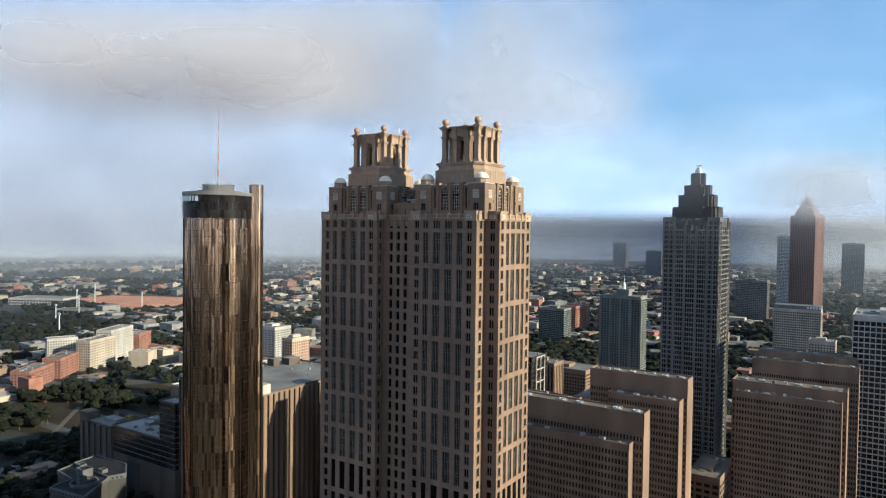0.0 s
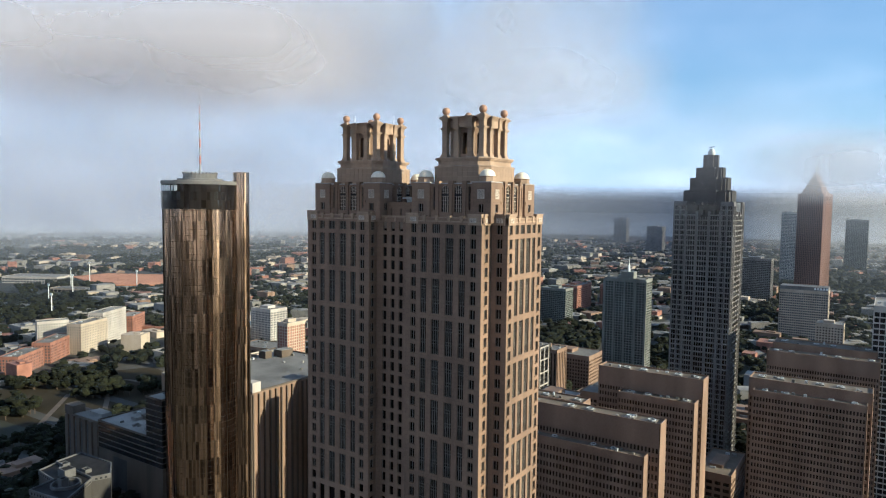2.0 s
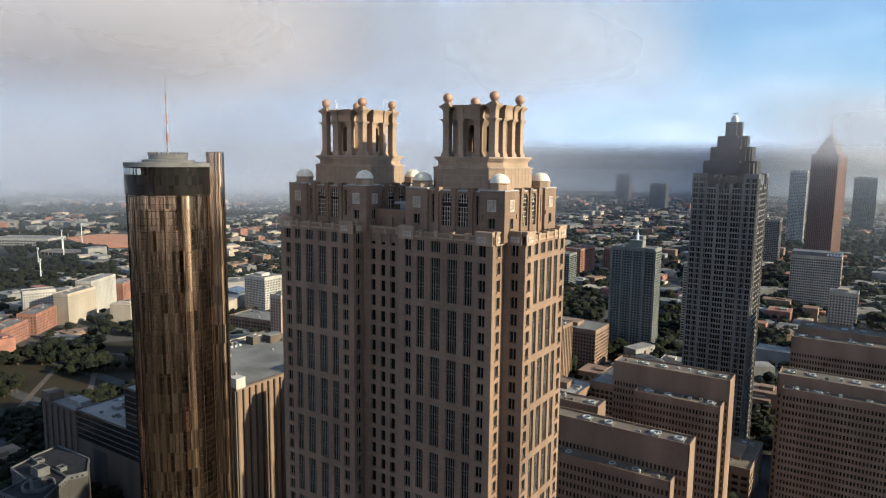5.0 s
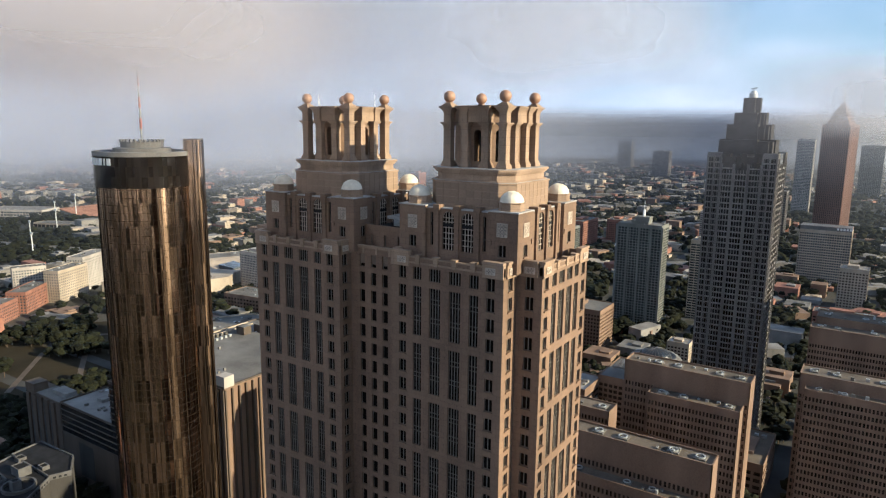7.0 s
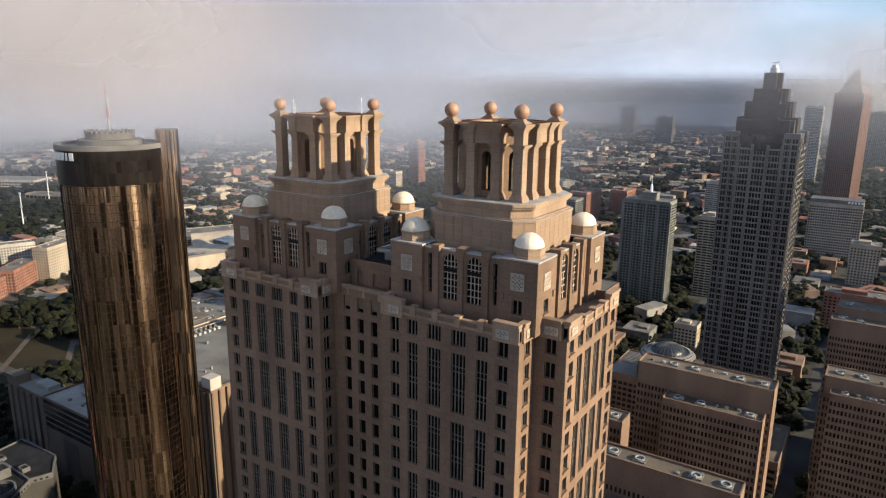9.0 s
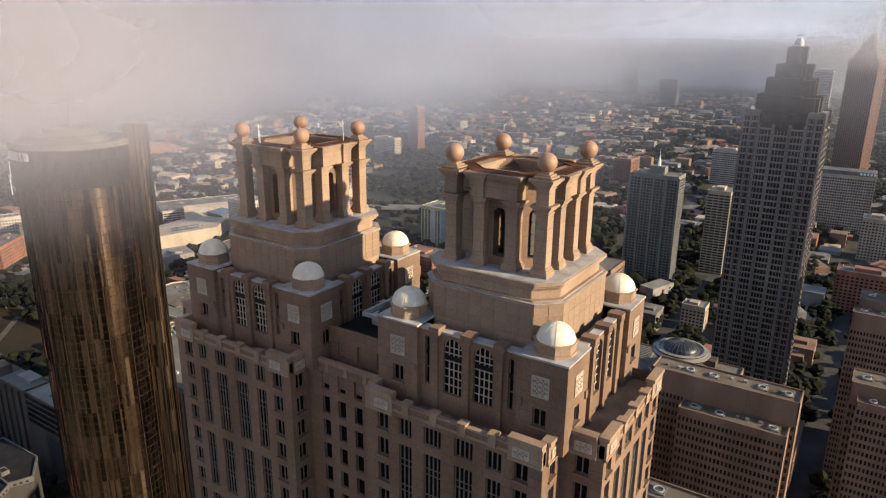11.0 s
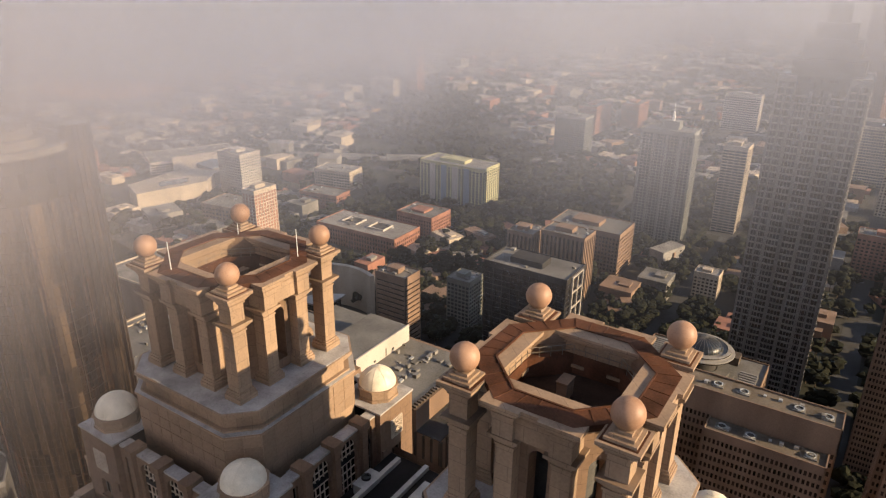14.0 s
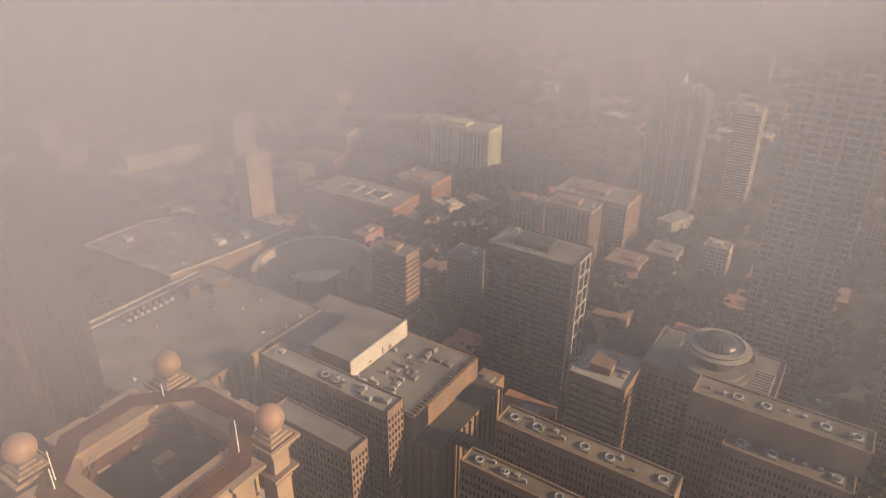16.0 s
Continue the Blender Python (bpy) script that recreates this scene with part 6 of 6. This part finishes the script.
for pts_ in (((-830, 395), (-770, 440), (-745, 470), (-690, 480)), ((-770, 440), (-700, 420), (-640, 380)), ((-660, 330), (-740, 400))):
    pm = Mesh()
    for (xa, ya), (xb, yb) in zip(pts_, pts_[1:]):
        d = Vector((xb - xa, yb - ya)).normalized()
        n_ = Vector((-d.y, d.x)) * 2.5
        pm.prism([(xa - n_.x, ya - n_.y), (xb - n_.x, yb - n_.y), (xb + n_.x, yb + n_.y), (xa + n_.x, ya + n_.y)], 0.02, 0.12)
    solid("path", pm, RIB_CONC, "pale winding park path", "path", "structure")

rnd = random.Random(4)
np_rng = np.random.default_rng(7)


def polar(r_min, r_max, lo=-4, hi=78):
    """A spot in the wedge of land before the camera."""
    r = r_min * (r_max / r_min) ** rnd.random()
    a = radians(rnd.uniform(lo, hi))
    return -r * math.sin(a) + rnd.uniform(-20, 20), r * math.cos(a)


# low town: joined into a few meshes by skin
skins = {"pale": (Mesh(), ROOF_PALE), "cream": (Mesh(), CREAM_CONC), "grey": (Mesh(), ROOF_GREY), "brick": (Mesh(), BRICK), "brown": (Mesh(), BROWN_CONC)}
roofs = Mesh()
PARK = (-820, 300, -500, 520)
FOOT.append((-1840, 930, -1450, 1190))
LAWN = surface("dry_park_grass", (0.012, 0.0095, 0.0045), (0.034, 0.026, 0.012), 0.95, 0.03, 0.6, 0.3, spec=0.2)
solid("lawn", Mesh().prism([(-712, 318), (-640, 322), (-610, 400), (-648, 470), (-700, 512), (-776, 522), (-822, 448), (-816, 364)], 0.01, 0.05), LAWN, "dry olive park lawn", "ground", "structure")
taken = []


def density(x, y):
    return noise.noise((x * 0.0016, y * 0.0016, 3.1))


count = 0
for _ in range(9500):
    x, y = polar(430, 4300)
    r = math.hypot(x, y)
    if not free(x, y, 16) or (PARK[0] < x < PARK[2] and PARK[1] < y < PARK[3]):
        continue
    if density(x, y) < -0.12 and r > 900:
        continue
    if any(abs(x - s) < 22 for s in STREET_X) and y < 2400:
        continue
    if x > -900 and any(abs(y - s) < 20 for s in STREET_Y):
        continue
    if any(abs(x - a) < 23 and abs(y - b) < 21 for a, b in taken[-1100:]):
        continue
    taken.append((x, y))
    far = min(1.0, r / 2500)
    w, d = rnd.uniform(6, 14) * (1 + far * 0.9), rnd.uniform(6, 14) * (1 + far * 0.7)
    h = rnd.choice((4, 5, 6, 8, 9, 12)) + (rnd.uniform(4, 16) if rnd.random() < 0.16 else 0)
    if r < 780:
        key = rnd.choice(("grey", "brown", "brown", "brick"))
    else:
        key = rnd.choices(("pale", "cream", "grey", "brick", "brown"), (3.4, 4.0, 4.2, 3.0, 2.6))[0]
    m = skins[key][0]
    a = rnd.choice((0, 0, 0, 0.5, -0.35)) if r > 700 else 0
    ca, sa_ = math.cos(a), math.sin(a)
    box = [(x + px * ca - py * sa_, y + px * sa_ + py * ca) for px, py in rect(-w, w, -d, d)]
    m.prism(box, 0, h)
    if rnd.random() < 0.6:
        s = 0.35
        box = [(x + (px * s + w * 0.3) * ca - (py * s) * sa_, y + (px * s + w * 0.3) * sa_ + (py * s) * ca) for px, py in rect(-w, w, -d, d)]
        (roofs if rnd.random() < 0.5 else m).prism(box, h, h + rnd.uniform(1, 3))
    count += 1
for key, (m, mt) in skins.items():
    solid("low_buildings", m, mt, {"pale": "scattered low white-roofed sheds", "cream": "scattered low cream buildings", "grey": "scattered low grey flat-roofed buildings", "brick": "scattered low red brick buildings", "brown": "scattered low brown buildings"}[key], "buildings", "stuff")
solid("roof_huts", roofs, ROOF_PALE, "small pale huts on the low roofs", "buildings", "stuff")


# ---- trees: each a leaning cluster of rough clumps; joined, past counting ----
def clump_shape(seed):
    r = np.random.default_rng(seed)
    bm = bmesh.new()
    bmesh.ops.create_icosphere(bm, subdivisions=1, radius=1.0)
    v = np.array([p.co[:] for p in bm.verts])
    f = np.array([[p.index for p in q.verts] for q in bm.faces])
    bm.free()
    v *= r.uniform(0.65, 1.3, (len(v), 1))
    return v, f


SHAPES = [clump_shape(s) for s in range(6)]


def forest(name, spots, label):
    """spots: x, y, height, spread. Crown of several clumps over a short trunk."""
    vs, fs, k = [], [], 0
    for x, y, h, s, n in spots:
        for i in range(n):
            v, f = SHAPES[np_rng.integers(6)]
            a = np_rng.uniform(0, 6.28)
            rad = s * np_rng.uniform(0.0, 0.75) if n > 1 else 0
            size = s * np_rng.uniform(0.4, 0.75) if n > 1 else s
            c, d = math.cos(a), math.sin(a)
            q = v * (size, size, size * np_rng.uniform(0.7, 1.0))
            q = np.stack((q[:, 0] * c - q[:, 1] * d + x + rad * math.cos(a * 3), q[:, 0] * d + q[:, 1] * c + y + rad * math.sin(a * 3), q[:, 2] + h * np_rng.uniform(0.5, 0.85)), 1)
            vs.append(q)
            fs.append(f + k)
            k += len(q)
    if not vs:
        return
    v, f = np.concatenate(vs), np.concatenate(fs)
    me = bpy.data.meshes.new(name)
    me.from_pydata(v.tolist(), [], f.tolist())
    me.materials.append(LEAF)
    return tagged(new(name, me), label, "trees", "", "stuff")


near_spots, far_spots = [], []
for _ in range(26000):
    x, y = polar(380, 4600)
    r = math.hypot(x, y)
    park = PARK[0] < x < PARK[2] and PARK[1] < y < PARK[3]
    if not free(x, y, 5):
        continue
    g = noise.noise((x * 0.0035, y * 0.0035, 9.0)) + (0.35 if park else 0) + (0.2 if r > 1500 else 0)
    if g < 0.05 and rnd.random() > 0.2:
        continue
    if park and noise.noise((x * 0.011, y * 0.011, 21.0)) < 0.02:
        continue
    if r < 1400 and any(abs(x - s) < 9 for s in STREET_X):
        continue
    if r < 900:
        near_spots.append((x, y, rnd.uniform(8, 15), rnd.uniform(3.5, 6.5), 12))
    else:
        sc_ = 1 + r / 2500
        far_spots.append((x, y, rnd.uniform(8, 14), rnd.uniform(5, 8) * sc_, 3 if r < 2200 else 2))
for _ in range(900):
    x, y = rnd.uniform(-330, 30), rnd.uniform(440, 1000)
    if free(x, y, 4) and not any(abs(x - s) < 6 for s in STREET_X) and noise.noise((x * 0.012, y * 0.012, 4.0)) > -0.18:
        near_spots.append((x, y, rnd.uniform(9, 17), rnd.uniform(4, 7), 12))
trunks = Mesh()
for x, y, h, s, n in near_spots:
    trunks.prism([(x + 0.35 * math.cos(a), y + 0.35 * math.sin(a)) for a in (0, 1.26, 2.51, 3.77, 5.03)], 0, h * 0.6, [(x + 0.18 * math.cos(a), y + 0.18 * math.sin(a)) for a in (0, 1.26, 2.51, 3.77, 5.03)], cap=False)
solid("tree_trunks", trunks, BARK, "brown trunks of the street trees", "trees", "stuff")
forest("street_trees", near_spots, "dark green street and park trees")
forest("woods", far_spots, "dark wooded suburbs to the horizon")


# ---- cloud: thin sheets of drifting vapour, lit by sun and sky ----
def vapour(name, amount, scale, low, high, seed, colour=(0.86, 0.80, 0.80)):
    """Translucent vapour, its cover broken by noise; amount: cover where it is thickest."""
    m = bpy.data.materials.new(name)
    m.use_nodes = True
    n, l = m.node_tree.nodes, m.node_tree.links
    n.remove(n["Principled BSDF"])
    out = n["Material Output"]
    co = n.new("ShaderNodeTexCoord")
    no = n.new("ShaderNodeTexNoise")
    no.noise_dimensions = "4D"
    no.inputs["W"].default_value, no.inputs["Scale"].default_value, no.inputs["Detail"].default_value = seed, scale, 5.0
    l.new(co.outputs["Object"], no.inputs["Vector"])
    mr = n.new("ShaderNodeMapRange")
    mr.interpolation_type = "SMOOTHSTEP"
    mr.inputs["From Min"].default_value, mr.inputs["From Max"].default_value = low, high
    mr.inputs["To Max"].default_value = amount
    l.new(no.outputs["Fac"], mr.inputs["Value"])
    at = n.new("ShaderNodeAttribute")
    at.attribute_name = "cover"
    mu = n.new("ShaderNodeMath")
    mu.operation = "MULTIPLY"
    l.new(mr.outputs[0], mu.inputs[0])
    l.new(at.outputs["Fac"], mu.inputs[1])
    df, tl, tr = n.new("ShaderNodeBsdfDiffuse"), n.new("ShaderNodeBsdfTranslucent"), n.new("ShaderNodeBsdfTransparent")
    df.inputs["Color"].default_value = tl.inputs["Color"].default_value = (*colour, 1)
    half, mix = n.new("ShaderNodeMixShader"), n.new("ShaderNodeMixShader")
    # one fixed normal towards sun and sky brightens all sheets, imitating droplet scatter
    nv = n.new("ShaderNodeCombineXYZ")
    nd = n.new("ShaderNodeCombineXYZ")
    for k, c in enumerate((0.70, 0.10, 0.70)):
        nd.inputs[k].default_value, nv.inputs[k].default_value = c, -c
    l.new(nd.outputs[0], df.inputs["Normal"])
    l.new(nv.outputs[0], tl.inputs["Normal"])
    half.inputs[0].default_value = 0.5
    l.new(df.outputs[0], half.inputs[1])
    l.new(tl.outputs[0], half.inputs[2])
    l.new(mu.outputs[0], mix.inputs[0])
    l.new(tr.outputs[0], mix.inputs[1])
    l.new(half.outputs[0], mix.inputs[2])
    l.new(mix.outputs[0], out.inputs["Surface"])
    return m


def grid_sheet(name, us, vs, place, cover, mat, label):
    """A sheet over the grid us x vs; place(u, v) gives a point and cover(u, v) how thick the vapour is there."""
    verts = [place(u, v) for v in vs for u in us]
    nu = len(us)
    faces = [(j * nu + i, j * nu + i + 1, (j + 1) * nu + i + 1, (j + 1) * nu + i) for j in range(len(vs) - 1) for i in range(nu - 1)]
    me = bpy.data.meshes.new(name)
    me.from_pydata(verts, [], faces)
    me.materials.append(mat)
    me.polygons.foreach_set("use_smooth", [True] * len(faces))
    at = me.attributes.new("cover", "FLOAT", "POINT")
    at.data.foreach_set("value", [cover(u, v) for v in vs for u in us])
    return tagged(new(name, me), label, "cloud", "", "stuff")


def ease(x, a, b):
    t = min(1.0, max(0.0, (x - a) / (b - a)))
    return t * t * (3 - 2 * t)


def curtain(name, d, lats, zs, cover, mat, label, sway=6.0):
    """An upright sheet of vapour square to the flight, d metres ahead of its start; cover(lat, z)."""
    base = AHEAD * d
    return grid_sheet(name, lats, zs,
                      lambda u, v: tuple(base + ASIDE * u + AHEAD * (sway * noise.noise((u * 0.012, v * 0.018, d * 0.37))) + Vector((0, 0, v + 4 * noise.noise((u * 0.02, d * 0.11, 2.0))))),
                      cover, mat, label)


def steps(a, b, n):
    return [a + (b - a) * k / n for k in range(n + 1)]


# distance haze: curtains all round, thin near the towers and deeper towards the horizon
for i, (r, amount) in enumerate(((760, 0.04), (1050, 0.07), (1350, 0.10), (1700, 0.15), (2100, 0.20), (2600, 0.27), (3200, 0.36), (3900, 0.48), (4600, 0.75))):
    # haze brightness is put into the ring colours: dark blue-grey near, paler outwards
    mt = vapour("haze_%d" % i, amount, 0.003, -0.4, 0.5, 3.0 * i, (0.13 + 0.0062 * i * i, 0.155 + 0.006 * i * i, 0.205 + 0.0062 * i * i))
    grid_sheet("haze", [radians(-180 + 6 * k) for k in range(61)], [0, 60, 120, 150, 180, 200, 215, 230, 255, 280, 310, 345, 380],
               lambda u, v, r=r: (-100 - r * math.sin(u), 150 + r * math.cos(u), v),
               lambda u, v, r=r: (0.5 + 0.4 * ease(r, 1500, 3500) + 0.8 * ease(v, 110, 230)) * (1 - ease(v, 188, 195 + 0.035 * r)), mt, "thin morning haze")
# cloud deck beyond the near towers: it hangs above the roofs, lower with the distance and deeper to the west
for i, d in enumerate((300, 335, 375, 420, 480, 550, 630, 720, 830, 960, 1120, 1320, 1600)):
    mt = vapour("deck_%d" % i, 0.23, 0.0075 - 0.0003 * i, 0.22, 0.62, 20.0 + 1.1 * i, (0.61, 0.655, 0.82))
    curtain("cloud", d, steps(-0.75 * d, 0.75 * d, 40), steps(95, 345, 22),
            lambda u, v, d=d: ease(v, 192 - 0.07 * (d - 300), 240 - 0.04 * (d - 300)) * (1 - ease(v, 262, 335)) * (1 - (1 - ease(d, 335, 375)) * (1 - ease(u, -75, -45))) * (0.04 + 0.96 * (1 - ease(u / d, 0.02 - 0.06 * ease(d, 420, 500), 0.20 - 0.10 * ease(d, 420, 500))) + 0.35 * (1 - ease(u / d, -0.45, -0.2))), mt, "low cloud drifting past the towers", 14.0)
# cloud about the height that the flight ends at, from just beyond it outwards
for i, d in enumerate((218, 222, 226, 230, 235, 240, 246, 253, 260, 268, 277, 287, 298, 311, 325, 341, 360, 382)):
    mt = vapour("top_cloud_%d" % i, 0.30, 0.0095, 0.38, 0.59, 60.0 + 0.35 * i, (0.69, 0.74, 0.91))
    curtain("cloud", d, steps(-250, 190, 44), steps(226, 314, 16),
            lambda u, v, d=d: (0.5 + 0.5 * ease(d, 222, 246)) * (1 + 0.6 * ease(u, 7, 24)) * ease(v, 236, 265) * (1 - ease(v, 272, 285)) * ease(u, -250, -190) * (0.6 + 0.4 * ease(u, -75, -25)) * (1 - 0.8 * ease(u, -8, -1) * (1 - ease(u, 5, 16)) * (1 - ease(d, 250, 300))) * (1 - ease(u, 30 + 0.2 * (d - 218), 62 + 0.4 * (d - 218))), mt, "low drifting cloud")
# cloud low over the street side, between the flight and the round tower
for i, d in enumerate((192, 198, 205, 213, 221, 230, 240, 251)):
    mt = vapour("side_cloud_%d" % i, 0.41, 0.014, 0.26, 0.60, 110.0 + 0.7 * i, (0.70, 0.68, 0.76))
    curtain("cloud", d, steps(-180, -14, 24), steps(216, 290, 14),
            lambda u, v, d=d: ease(v, 231, 247) * (1 - ease(v, 250, 268)) * ease(u, -170, -110) * (1 - ease(u, -44, -10)), mt, "low drifting cloud")
# thinner cloud on the east side, about the stepped tower
for i, d in enumerate((330, 372, 410, 450)):
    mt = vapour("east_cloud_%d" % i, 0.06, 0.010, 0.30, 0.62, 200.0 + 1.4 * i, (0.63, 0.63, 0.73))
    curtain("cloud", d, steps(40, 330, 26), steps(150, 275, 16),
            lambda u, v: ease(v, 205, 245) * (1 - ease(v, 250, 275)) * ease(u, 60, 130) * (1 - ease(u, 260, 330)), mt, "thin drifting cloud")
# cloud caught on the far spire tower
for i, d in enumerate((1090, 1130, 1165)):
    mt = vapour("spire_cloud_%d" % i, 0.36, 0.007, 0.2, 0.55, 90.0 + 3 * i, (0.65, 0.66, 0.75))
    curtain("cloud", d, steps(400, 860, 30), steps(170, 370, 20),
            lambda u, v: ease(u, 420, 640) * (1 - ease(u, 700, 860)) * ease(v, 205, 250) * (1 - ease(v, 285, 350)), mt, "low cloud round the far tower top")
# added fog sheets behind the start, unseen; they brighten the round tower's reflections
for i, d in enumerate((-260, -340, -430)):
    mt = vapour("reflected_fog_%d" % i, 0.25, 0.005, 0.2, 0.6, 160.0 + 3 * i, (0.80, 0.78, 0.84))
    curtain("cloud", d, steps(-900, 900, 40), steps(40, 300, 16),
            lambda u, v: ease(v, 110, 190) * (1 - ease(v, 230, 300)), mt, "added unseen fog, reflected in the round tower")
